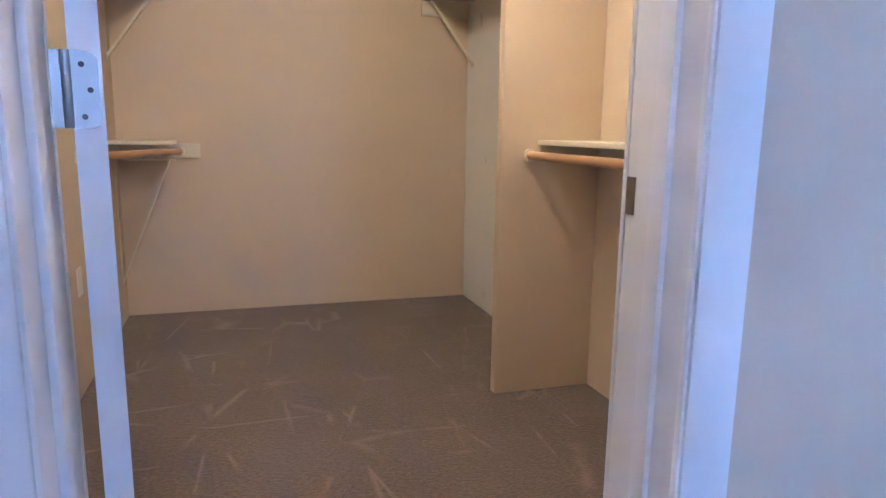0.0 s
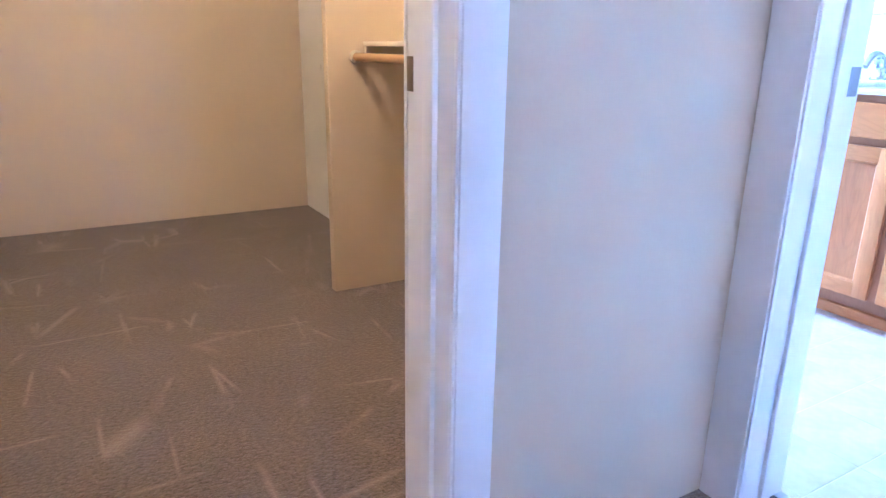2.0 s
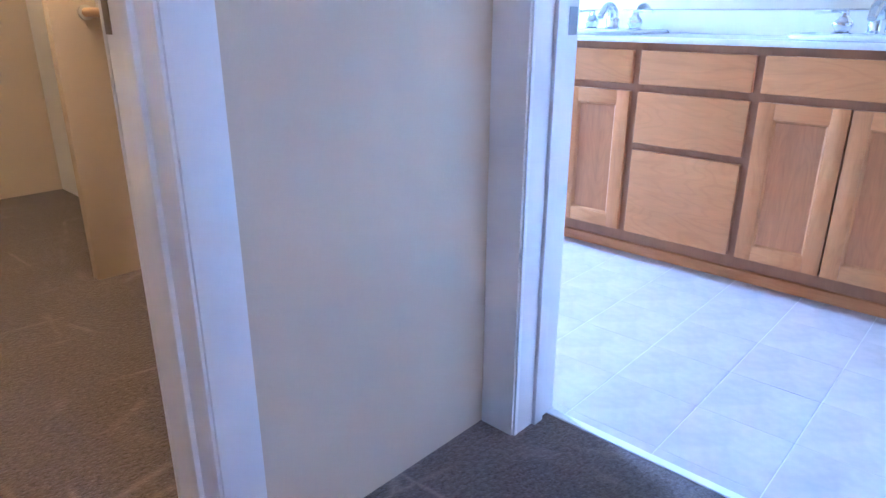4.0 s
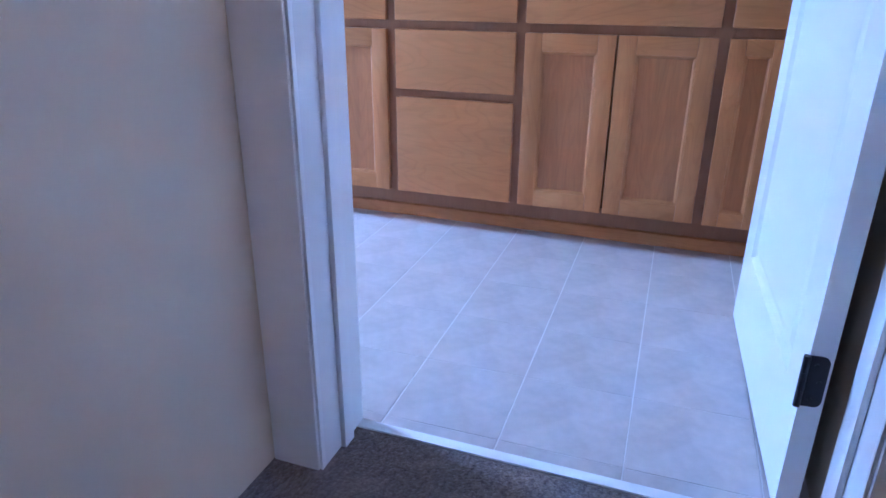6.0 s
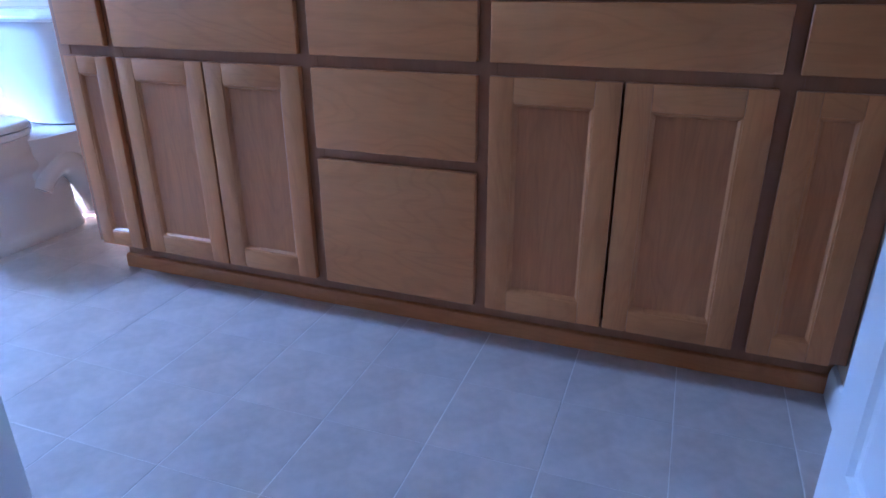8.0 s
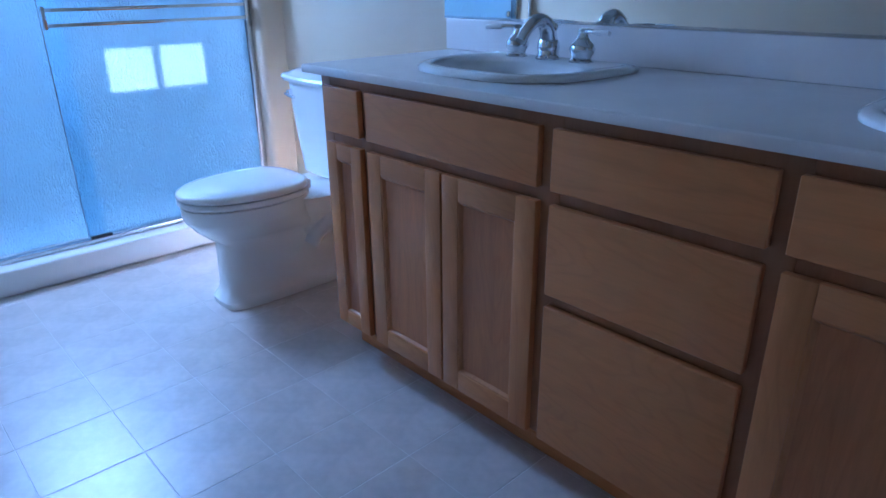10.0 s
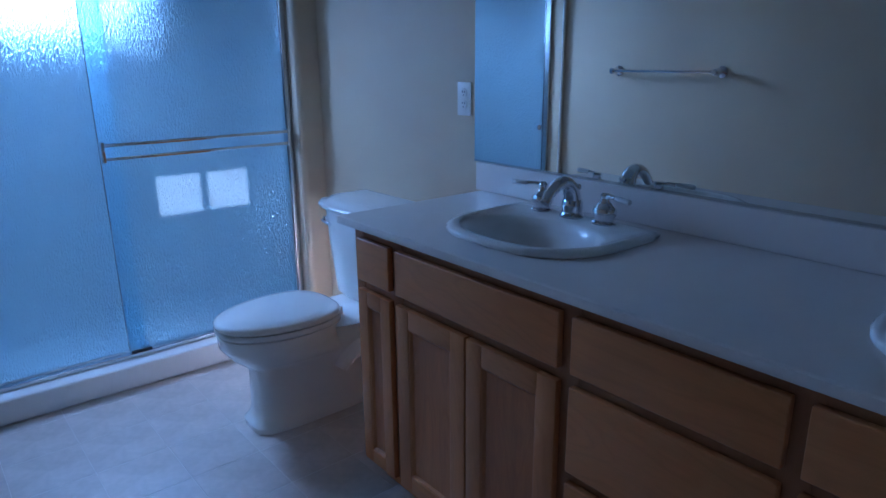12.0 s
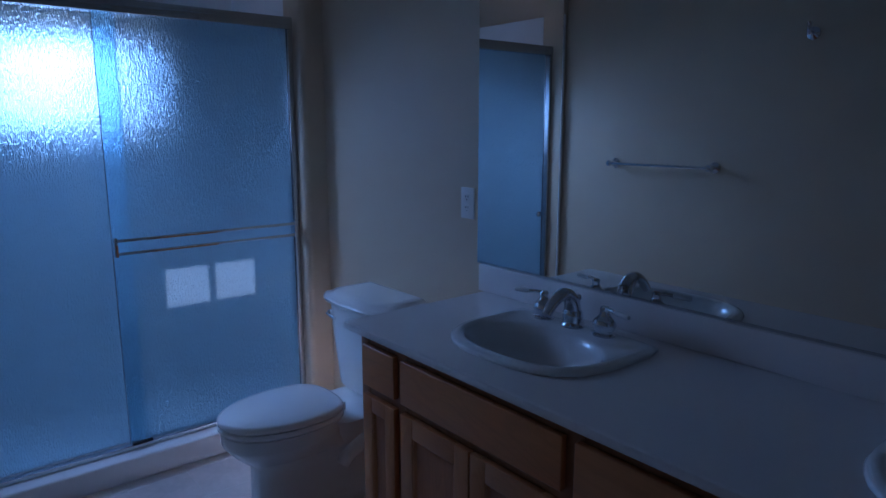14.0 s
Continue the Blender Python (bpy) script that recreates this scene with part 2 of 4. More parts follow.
def glass_mat():
    """Obscure shower glass: rain texture, scatters most of what passes."""
    m = bpy.data.materials.new("obscure_rain_glass")
    m.use_nodes = True
    nt = m.node_tree
    nt.nodes.remove(nt.nodes["Principled BSDF"])
    tc = nt.nodes.new("ShaderNodeTexCoord")
    mp = nt.nodes.new("ShaderNodeMapping")
    mp.inputs["Scale"].default_value = (1, 1, 0.24)
    nt.links.new(tc.outputs["Object"], mp.inputs["Vector"])
    n = nt.nodes.new("ShaderNodeTexNoise")
    n.inputs["Scale"].default_value, n.inputs["Detail"].default_value, n.inputs["Distortion"].default_value = 230, 2, 0.6
    nt.links.new(mp.outputs[0], n.inputs["Vector"])
    bp = nt.nodes.new("ShaderNodeBump")
    bp.inputs["Strength"].default_value, bp.inputs["Distance"].default_value = 1.0, 0.014
    nt.links.new(n.outputs[0], bp.inputs["Height"])
    tl = nt.nodes.new("ShaderNodeBsdfTranslucent")
    tl.inputs[0].default_value = (0.52, 0.80, 0.92, 1)
    rf = nt.nodes.new("ShaderNodeBsdfRefraction")
    rf.inputs[0].default_value = (0.70, 0.89, 0.98, 1)
    rf.inputs["Roughness"].default_value, rf.inputs["IOR"].default_value = 0.12, 1.25
    rf2 = nt.nodes.new("ShaderNodeBsdfRefraction")
    rf2.inputs[0].default_value = (0.72, 0.90, 0.98, 1)
    rf2.inputs["Roughness"].default_value, rf2.inputs["IOR"].default_value = 0.36, 1.25
    m0 = nt.nodes.new("ShaderNodeMixShader")
    m0.inputs[0].default_value = 0.50
    nt.links.new(rf.outputs[0], m0.inputs[1])
    nt.links.new(rf2.outputs[0], m0.inputs[2])
    gl = nt.nodes.new("ShaderNodeBsdfGlossy")
    gl.inputs["Roughness"].default_value = 0.22
    m1 = nt.nodes.new("ShaderNodeMixShader")
    m1.inputs[0].default_value = 0.945
    m2 = nt.nodes.new("ShaderNodeMixShader")
    fr = nt.nodes.new("ShaderNodeFresnel")
    fr.inputs["IOR"].default_value = 1.35
    for sh in (tl, rf, rf2, gl):
        nt.links.new(bp.outputs[0], sh.inputs["Normal"])
    nt.links.new(tl.outputs[0], m1.inputs[1])
    nt.links.new(m0.outputs[0], m1.inputs[2])
    nt.links.new(fr.outputs[0], m2.inputs[0])
    nt.links.new(m1.outputs[0], m2.inputs[1])
    nt.links.new(gl.outputs[0], m2.inputs[2])
    nt.links.new(m2.outputs[0], nt.nodes["Material Output"].inputs[0])
    return m


RAIN = glass_mat()


def clear_mat(name, colour, rough, trans, metal=0.0):
    m = bpy.data.materials.new(name)
    m.use_nodes = True
    b = m.node_tree.nodes["Principled BSDF"]
    b.inputs["Base Color"].default_value = (*colour, 1)
    b.inputs["Roughness"].default_value = rough
    b.inputs["Transmission Weight"].default_value = trans
    b.inputs["Metallic"].default_value = metal
    return m


PANE = clear_mat("window_glass", (0.95, 0.98, 0.98), 0.0, 1.0)
MIRROR = clear_mat("mirror_silver", (0.86, 0.89, 0.88), 0.01, 0.0, 1.0)

# ---- mesh helpers ----
def bm_box(x0, x1, y0, y1, z0, z1, bevel=0.0, seg=2, bm=None):
    own = bmesh.new()
    r = bmesh.ops.create_cube(own, size=1)
    for v in r["verts"]:
        v.co = Vector((x0 + (v.co.x + 0.5) * (x1 - x0), y0 + (v.co.y + 0.5) * (y1 - y0), z0 + (v.co.z + 0.5) * (z1 - z0)))
    if bevel:
        bmesh.ops.bevel(own, geom=own.edges[:], offset=bevel, segments=seg, profile=0.6, affect="EDGES")
    if bm is None:
        return own
    merge(bm, own)
    return bm


def merge(bm, other):
    me = bpy.data.meshes.new("tmp")
    other.to_mesh(me)
    other.free()
    bm.from_mesh(me)
    bpy.data.meshes.remove(me)


def bm_loft(rings, close=True, caps=True):
    """Skin rings of equally many points."""
    bm = bmesh.new()
    rows = [[bm.verts.new(p) for p in ring] for ring in rings]
    n = len(rows[0])
    for a, b in zip(rows, rows[1:]):
        for i in range(n if close else n - 1):
            j = (i + 1) % n
            bm.faces.new((a[i], a[j], b[j], b[i]))
    if caps and close:
        bm.faces.new(rows[0][::-1])
        bm.faces.new(rows[-1])
    bmesh.ops.recalc_face_normals(bm, faces=bm.faces[:])
    return bm


def circle(c, r, n=16, axis="z"):
    out = []
    for i in range(n):
        a = 2 * math.pi * i / n
        u, v = r * math.cos(a), r * math.sin(a)
        d = {"z": (u, v, 0), "x": (0, u, v), "y": (v, 0, u)}[axis]
        out.append(Vector(c) + Vector(d))
    return out


def bm_lathe(c, profile, n=24, axis="z"):
    """profile: (radius, height) along the axis."""
    k = {"x": 0, "y": 1, "z": 2}[axis]
    rings = []
    for r, h in profile:
        p = Vector(c)
        p[k] += h
        rings.append(circle(p, max(r, 0.0004), n, axis))
    return bm_loft(rings)


def bm_tube(points, radius, n=12):
    pts = [Vector(p) for p in points]
    radii = radius if isinstance(radius, (list, tuple)) else [radius] * len(pts)
    rings = []
    up = None
    for i, p in enumerate(pts):
        d = (pts[min(i + 1, len(pts) - 1)] - pts[max(i - 1, 0)]).normalized()
        if up is None:
            up = d.orthogonal().normalized()
        up = (up - d * up.dot(d)).normalized()
        side = d.cross(up)
        rings.append([p + radii[i] * (math.cos(2 * math.pi * k / n) * up + math.sin(2 * math.pi * k / n) * side) for k in range(n)])
    return bm_loft(rings)


def bm_prism(profile, a, b):
    """A closed profile of 3D offsets swept straight from a to b."""
    return bm_loft([[Vector(a) + Vector(p) for p in profile], [Vector(b) + Vector(p) for p in profile]])


def bezier(p0, p1, p2, p3, n=10):
    out = []
    for i in range(n + 1):
        t = i / n
        out.append(Vector(p0) * (1 - t) ** 3 + Vector(p1) * 3 * t * (1 - t) ** 2 + Vector(p2) * 3 * t * t * (1 - t) + Vector(p3) * t ** 3)
    return out


def mesh_of(name, bm, material, smooth=None):
    me = bpy.data.meshes.new(name)
    bm.to_mesh(me)
    bm.free()
    me.materials.append(material)
    if smooth:
        me.shade_smooth()
        me.set_sharp_from_angle(angle=radians(smooth))
    return me


def thing(name, base, label, category, group="", kind=""):
    ob = new(name)
    ob.location = base
    ob.empty_display_size = 0.05
    bpy.context.view_layer.update()
    return tagged(ob, label, category, group, kind)


def part(name, bm, material, parent, label="", smooth=35):
    ob = new(name, mesh_of(name, bm, material, smooth))
    ob.parent = parent
    ob.matrix_parent_inverse = world_of(parent).inverted()
    if label:
        tagged(ob, label)
    return ob


def world_of(ob):
    if ob.parent is None:
        return ob.matrix_basis.copy()
    return world_of(ob.parent) @ ob.matrix_parent_inverse @ ob.matrix_basis


def solid(name, bm, material, label, category, kind="", smooth=35, group=""):
    return tagged(new(name, mesh_of(name, bm, material, smooth)), label, category, group, kind)


# ---- plan ----
HALL_X = 1.604     # hall face of the wall shared with the bathroom
CLO_E = 1.72       # closet face of that wall
BATH_W = 1.761     # bathroom face of that wall
BATH_E = 3.522     # mirror wall
BATH_S = 0.165
SHOW_Y = 3.508     # wall beside the shower doors
SHOW_B = 4.40      # back of the shower
CLO_Y0, CLO_Y1 = 1.121, 1.280
CLO_L, CLO_B = -0.36, 4.476
H = 2.44
CL, CR = 0.081, 0.864      # closet doorway
BS, BN = 0.170, 1.016      # bathroom doorway
DOOR_H = 2.04


def wall(name, boxes, label="cream painted drywall with a fine orange-peel texture", material=None):
    bm = bmesh.new()
    for b in boxes:
        bm_box(*b, bm=bm)
    return solid(name, bm, material or WALL, label, "wall", "structure", smooth=0)


wall("wall_closet_front", [
    (-3.2, CL - 0.02, CLO_Y0, CLO_Y1, 0, H), (CR + 0.02, HALL_X, CLO_Y0, CLO_Y1, 0, H), (CL - 0.02, CR + 0.02, CLO_Y0, CLO_Y1, DOOR_H + 0.02, H)])
wall("wall_bathroom_west", [
    (HALL_X, BATH_W, BN + 0.02, CLO_Y1, 0, H), (CLO_E, BATH_W, CLO_Y1, 5.0, 0, H), (HALL_X, BATH_W, -3.0, BS - 0.02, 0, H), (HALL_X, BATH_W, BS - 0.02, BN + 0.02, DOOR_H + 0.02, H)])
wall("wall_bathroom_south", [(BATH_W, BATH_E + 0.12, BATH_S - 0.115, BATH_S, 0, H)])
wall("wall_bathroom_east", [(BATH_E, BATH_E + 0.12, BATH_S, 4.56, 0, H)])
wall("wall_closet_west", [(CLO_L - 0.115, CLO_L, CLO_Y1, CLO_B + 0.115, 0, H)])
wall("wall_closet_back", [(CLO_L, CLO_E, CLO_B, CLO_B + 0.115, 0, H)])
# the opening in this unseen wall is added to let in light from the west
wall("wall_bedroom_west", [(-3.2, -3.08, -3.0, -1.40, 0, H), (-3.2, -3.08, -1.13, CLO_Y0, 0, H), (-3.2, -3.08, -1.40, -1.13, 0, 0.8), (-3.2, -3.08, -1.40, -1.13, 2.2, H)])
wall("wall_bedroom_south", [
    (-3.2, 0.49, -3.12, -3.0, 0, H), (0.95, HALL_X, -3.12, -3.0, 0, H), (0.49, 0.95, -3.12, -3.0, 0, 0.80), (0.49, 0.95, -3.12, -3.0, 2.2, H)])

# wing wall inside the closet, a slim panel with a crisp corner bead
wing = bm_box(1.281, CLO_E, 2.829, 2.879, 0, H, bevel=0.004, seg=2)
solid("wall_closet_wing", wing, WALL, "slim cream painted wing wall dividing the closet", "wall", "structure", smooth=40)

X_WEST = 1.800
wall("wall_shower_return_west", [(BATH_W, X_WEST, SHOW_Y, SHOW_Y + 0.165, 0, H)])
# rounded wall end beside the shower doors
X_END, R = 3.405, 0.028
prof = [Vector((BATH_E, SHOW_Y, 0)), Vector((BATH_E, SHOW_Y + 0.165, 0)), Vector((X_END, SHOW_Y + 0.165, 0))]
for i in range(9):
    a = math.pi + i * math.pi / 16
    prof.append(Vector((X_END + R + R * math.cos(a), SHOW_Y + R + R * math.sin(a), 0)))
prof.append(Vector((X_END + R, SHOW_Y, 0)))
solid("wall_shower_return", bm_prism(prof, (0, 0, 0), (0, 0, H)), WALL, "cream painted wall end with a rounded bullnose corner", "wall", "structure", smooth=30)

solid("ceiling", bm_box(-3.2, BATH_E + 0.12, -3.12, 5.0, H, H + 0.1), CEIL, "flat white textured ceiling", "ceiling", "structure", smooth=0)

# carpet of bedroom, hall and closet
carp = bmesh.new()
bm_box(-3.2, 1.748, -3.0, CLO_Y1, -0.05, 0.0, bm=carp)
bm_box(CLO_L - 0.05, CLO_E, CLO_Y1, CLO_B, -0.05, 0.0, bm=carp)
solid("floor_carpet", carp, CARPET, "brown cut-pile carpet with pale vacuum strokes", "carpet", "structure", smooth=0)
sub = bm_box(1.748, BATH_E, BATH_S - 0.02, 4.5, -0.05, -0.0009)
bath_floor = solid("floor_bathroom", sub, GROUT, "beige square-patterned vinyl floor with pale joints", "floor", "structure", smooth=0)
solid("threshold_strip", bm_box(1.733, 1.759, BS, BN, -0.004, 0.004, bevel=0.003), SURROUND, "narrow pale transition strip between carpet and vinyl", "threshold", "structure")


# ---- door frames ----
def frame_set(name, axis, face0, face1, lo, hi, label, out0=True, out1=True, w0=0.085, w1=0.085, casing_lo=True, stop_at=0.5, casing_y=None):
    """Jambs, stops and flat casings round a doorway. axis: the way along the wall."""
    root = thing(name, ((lo + hi) / 2, face0, 0) if axis == "x" else (face0, (lo + hi) / 2, 0), label, "door frame", kind="structure")

    def bx(a0, a1, d0, d1, z0, z1, bevel=0.002):
        return bm_box(a0, a1, d0, d1, z0, z1, bevel) if axis == "x" else bm_box(d0, d1, a0, a1, z0, z1, bevel)

    d0, d1 = min(face0, face1), max(face0, face1)
    part("jamb", bx(lo - 0.02, lo, d0, d1, 0, DOOR_H), TRIM, root)
    part("jamb", bx(hi, hi + 0.02, d0, d1, 0, DOOR_H), TRIM, root)
    part("head_jamb", bx(lo - 0.02, hi + 0.02, d0, d1, DOOR_H, DOOR_H + 0.02), TRIM, root)
    s0 = d0 + (d1 - d0) * stop_at - 0.018
    part("door_stop", bx(lo, lo + 0.011, s0, s0 + 0.036, 0, DOOR_H, 0.003), TRIM, root)
    part("door_stop", bx(hi - 0.011, hi, s0, s0 + 0.036, 0, DOOR_H, 0.003), TRIM, root)
    part("door_stop", bx(lo, hi, s0, s0 + 0.036, DOOR_H - 0.011, DOOR_H, 0.003), TRIM, root)
    for side, face, sgn, w in ((out0, d0, -1, w0), (out1, d1, 1, w1)):
        if not side:
            continue
        f0, f1 = (face - 0.017, face) if sgn < 0 else (face, face + 0.017)
        part("casing", bx(lo - 0.005 - w, lo - 0.005, f0, f1, 0, DOOR_H + 0.09, 0.004), TRIM, root)
        part("casing", bx(hi + 0.005, hi + 0.005 + w, f0, f1, 0, DOOR_H + 0.09, 0.004), TRIM, root)
        part("casing", bx(lo - 0.005, hi + 0.005, f0, f1, DOOR_H + 0.005, DOOR_H + 0.09, 0.004), TRIM, root)
        # inner bead of the casing
        b0, b1 = (face - 0.012, face) if sgn < 0 else (face, face + 0.012)
        part("casing_bead", bx(hi - 0.001, hi + 0.005, b0, b1, 0, DOOR_H, 0.002), TRIM, root)
        part("casing_bead", bx(lo - 0.005, lo + 0.001, b0, b1, 0, DOOR_H, 0.002), TRIM, root)
    return root


closet_frame = frame_set("door_frame_closet", "x", CLO_Y0, CLO_Y1, CL, CR, "white painted closet door frame with flat casing", w0=0.082, stop_at=0.42)
bath_frame = frame_set("door_frame_bathroom", "y", HALL_X, BATH_W, BS, BN, "white painted bathroom door frame with flat casing in the corner", out1=False, w0=0.098, stop_at=0.5)

# strike plates
def strike(parent, x0, x1, y0, y1, z, material, label):
    part("strike_plate", bm_box(x0, x1, y0, y1, z - 0.029, z + 0.029, 0.001), material, parent, label)


strike(closet_frame, CR - 0.0015, CR + 0.002, 1.257, 1.279, 0.997, BRASS, "worn steel strike plate")
strike(bath_frame, 1.722, 1.754, BN - 0.0015, BN + 0.002, 0.985, NICKEL, "satin nickel strike plate")


# ---- doors ----
def door(name, width, label, hinges, jamb_gap=0.0, metal=NICKEL, metal_label="satin nickel butt hinge with rounded corners"):
    """A moulded panel door: hinge edge at the origin, leaf along +x, thickness along -y, front face at y=0."""
    root = thing(name, (0, 0, 0), label, "door")
    t = 0.0351
    sx, z_top = 0.105, DOOR_H - 0.015
    rails = [(0.008, 0.22), (0.88, 1.06), (z_top - 0.12, z_top)]
    bm = bmesh.new()
    bm_box(0, sx, -t, 0, 0.008, z_top, bm=bm)
    bm_box(width - sx, width, -t, 0, 0.008, z_top, bm=bm)
    for a, b in rails:
        bm_box(sx, width - sx, -t, 0, a, b, bm=bm)
    part("leaf", bm, DOORP, root, smooth=0)
    for (a, b) in ((0.22, 0.88), (1.06, z_top - 0.12)):
        x0, x1 = sx, width - sx
        rings = []
        for inset, depth in ((0, 0), (0.006, -0.009), (0.012, -0.012), (0.018, -0.012), (0.044, -0.003), (0.050, -0.003)):
            rings.append([Vector((x0 + inset, depth, a + inset)), Vector((x1 - inset, depth, a + inset)), Vector((x1 - inset, depth, b - inset)), Vector((x0 + inset, depth, b - inset))])
        pm = bm_loft(rings, caps=False)
        pm.faces.new([pm.verts.new(p) for p in rings[-1]])
        back = []
        for inset, depth in ((0, -t), (0.006, -t + 0.006), (0.014, -t + 0.009), (0.022, -t + 0.009), (0.040, -t + 0.003)):
            back.append([Vector((x0 + inset, depth, a + inset)), Vector((x1 - inset, depth, a + inset)), Vector((x1 - inset, depth, b - inset)), Vector((x0 + inset, depth, b - inset))])
        bmk = bm_loft(back, caps=False)
        bmk.faces.new([bmk.verts.new(p) for p in back[-1]])
        merge(pm, bmk)
        part("panel", pm, DOORP, root, smooth=0)
    for z in hinges:
        hb = bmesh.new()
        # plate on the hinge edge, rounded corners
        rad, n = 0.012, 5
        h0, h1 = z - 0.046, z + 0.046
        pts = [Vector((-0.0015, -0.001, h0)), Vector((-0.0015, -0.001, h1))]
        for cx, cz, a0 in ((-0.031 + rad, h1 - rad, 90), (-0.031 + rad, h0 + rad, 180)):
            for i in range(n + 1):
                a = radians(a0 + 90 * i / n)
                pts.append(Vector((-0.0015, cx + rad * math.cos(a), cz + rad * math.sin(a))))
        hb = bm_loft([pts, [p + Vector((0.003, 0, 0)) for p in pts]])
        plate = part("hinge", hb, metal, root, metal_label, smooth=0)
        for (yy, zz) in ((-0.013, 0.03), (-0.021, 0.0), (-0.013, -0.032)):
            part("screw", bm_lathe((-0.0035, yy, z + zz), [(0.0035, 0), (0.0035, 0.002)], 12, "x"), DARK, plate, "dark screw head")
        part("knuckle", bm_lathe((-0.004, 0.004, h0), [(0.0055, 0), (0.0055, 0.029), (0.005, 0.0295), (0.0055, 0.030), (0.0055, 0.062), (0.005, 0.0625), (0.0055, 0.063), (0.0055, 0.092)], 14), metal, plate)
        if jamb_gap:
            part("jamb_leaf", bm_box(-0.0045, -0.0022, 0.0098, jamb_gap, h0, h1), metal, plate)
    return root


closet_door = door("closet_door", 0.765, "white painted panel door standing wide open into the closet", (0.29, 1.134, 1.86), 0.0265)
closet_door.matrix_world = pose(0.101, 1.293, 0, 0, 0, 100.5)
bath_door = door("bathroom_door", 0.766, "white painted panel door standing open against the wall", (0.27, 1.105, 1.86), 0.0, BLACK_METAL, "near-black metal butt hinge with rounded corners")
bath_door.matrix_world = pose(1.772, 0.232, 0, 0, 0, 2.7)

# ---- closet fittings ----
def shelf(name, x0, x1, y0, y1, z, label, cleats):
    root = thing(name, ((x0 + x1) / 2, (y0 + y1) / 2, z), label, "shelf")
    part("board", bm_box(x0, x1, y0, y1, z, z + 0.018, 0.003), SHELFP, root)
    for c in cleats:
        part("cleat", bm_box(*c, 0.003), SHELFP, root)
    return root


def bracket(name, wall_x, tip_x, y, z, drop, label):
    """A sheet-steel shelf bracket: wall plate, arm and brace."""
    root = thing(name, (wall_x, y, z), label, "bracket")
    s = 1 if tip_x > wall_x else -1
    part("wall_plate", bm_box(min(wall_x, wall_x + s * 0.003), max(wall_x, wall_x + s * 0.003), y - 0.012, y + 0.012, z - drop - 0.02, z, 0.001), SHELFP, root)
    part("arm", bm_box(min(wall_x, tip_x), max(wall_x, tip_x), y - 0.009, y + 0.009, z - 0.010, z - 0.001, 0.002), SHELFP, root)
    a, b = Vector((wall_x + s * 0.004, y, z - drop)), Vector((tip_x - s * 0.03, y, z - 0.008))
    part("brace", bm_prism([Vector((0, -0.012, -0.012)), Vector((0, 0.012, -0.012)), Vector((0, 0.012, 0.012)), Vector((0, -0.012, 0.012))], a, b), SHELFP, root)
    return root


def closet_rod(name, a, b, label):
    a, b = Vector(a), Vector(b)
    root = thing(name, a, label, "closet rod")
    d = (b - a).normalized()
    part("rod", bm_tube([a, b], 0.0165, 20), DOWEL, root)
    for p, s in ((a, 1), (b, -1)):
        part("socket", bm_tube([p - s * d * 0.003, p + s * d * 0.012, p + s * d * 0.0122], [0.026, 0.026, 0.018], 20), SHELFP, root, "pale round rod socket")
    return root


shelf("closet_shelf", CLO_L, -0.045, 4.10, CLO_B, 0.998, "cream painted closet shelf board on cleats", [
    (CLO_L, 0.077, CLO_B - 0.018, CLO_B, 0.916, 0.997), (CLO_L, CLO_L + 0.018, 4.10, CLO_B - 0.02, 0.925, 0.997)])
bracket("shelf_bracket", CLO_L, -0.05, 4.36, 0.915, 0.69, "cream shelf bracket with a slanted brace below the low shelf")
closet_rod("closet_rod", (-0.010, 4.20, 0.962), (-0.355, 3.45, 0.962), "round wooden clothes rod in the low corner")
shelf("closet_shelf", 1.434, CLO_E, CLO_Y1 + 0.3, 2.828, 1.040, "cream painted low closet shelf beside the wing wall", [
    (1.44, CLO_E, 2.810, 2.828, 0.990, 1.039), (CLO_E - 0.018, CLO_E, CLO_Y1 + 0.3, 2.809, 0.97, 1.039)])
closet_rod("closet_rod", (1.400, 2.826, 0.998), (1.42, CLO_Y1 + 0.32, 0.996), "round wooden clothes rod beside the wing wall")
shelf("closet_shelf", CLO_L, -0.03, 2.3, CLO_B, 1.86, "cream painted high closet shelf", [(CLO_L, -0.03, CLO_B - 0.018, CLO_B, 1.77, 1.859)])
bracket("shelf_bracket", CLO_L, -0.04, 4.37, 1.859, 0.40, "cream bracket below the high shelf")
shelf("closet_shelf", 1.39, CLO_E, 2.892, CLO_B, 1.87, "cream painted high closet shelf behind the wing wall", [(1.39, CLO_E, CLO_B - 0.018, CLO_B, 1.78, 1.869)])
bracket("shelf_bracket", CLO_E, 1.40, 4.37, 1.869, 0.40, "cream bracket below the high shelf behind the wing wall")
lampc = thing("closet_ceiling_lamp", (0.62, 2.35, H), "plain warm ceiling lamp with a globe", "ceiling lamp")
part("base", bm_lathe((0.62, 2.35, H - 0.03), [(0.05, 0), (0.07, 0.01), (0.07, 0.03)], 24), PLASTIC, lampc)
part("globe", bm_lathe((0.62, 2.35, H - 0.03), [(0.04, 0), (0.085, -0.03), (0.10, -0.07), (0.085, -0.12), (0.04, -0.145), (0.0, -0.15)], 24), BULB, lampc)
wp = thing("wall_outlet", (CLO_L, 3.35, 0.45), "cream wall plate low on the closet wall", "outlet")
part("plate", bm_box(CLO_L, CLO_L + 0.006, 3.315, 3.385, 0.40, 0.515, 0.002), PLASTIC, wp)

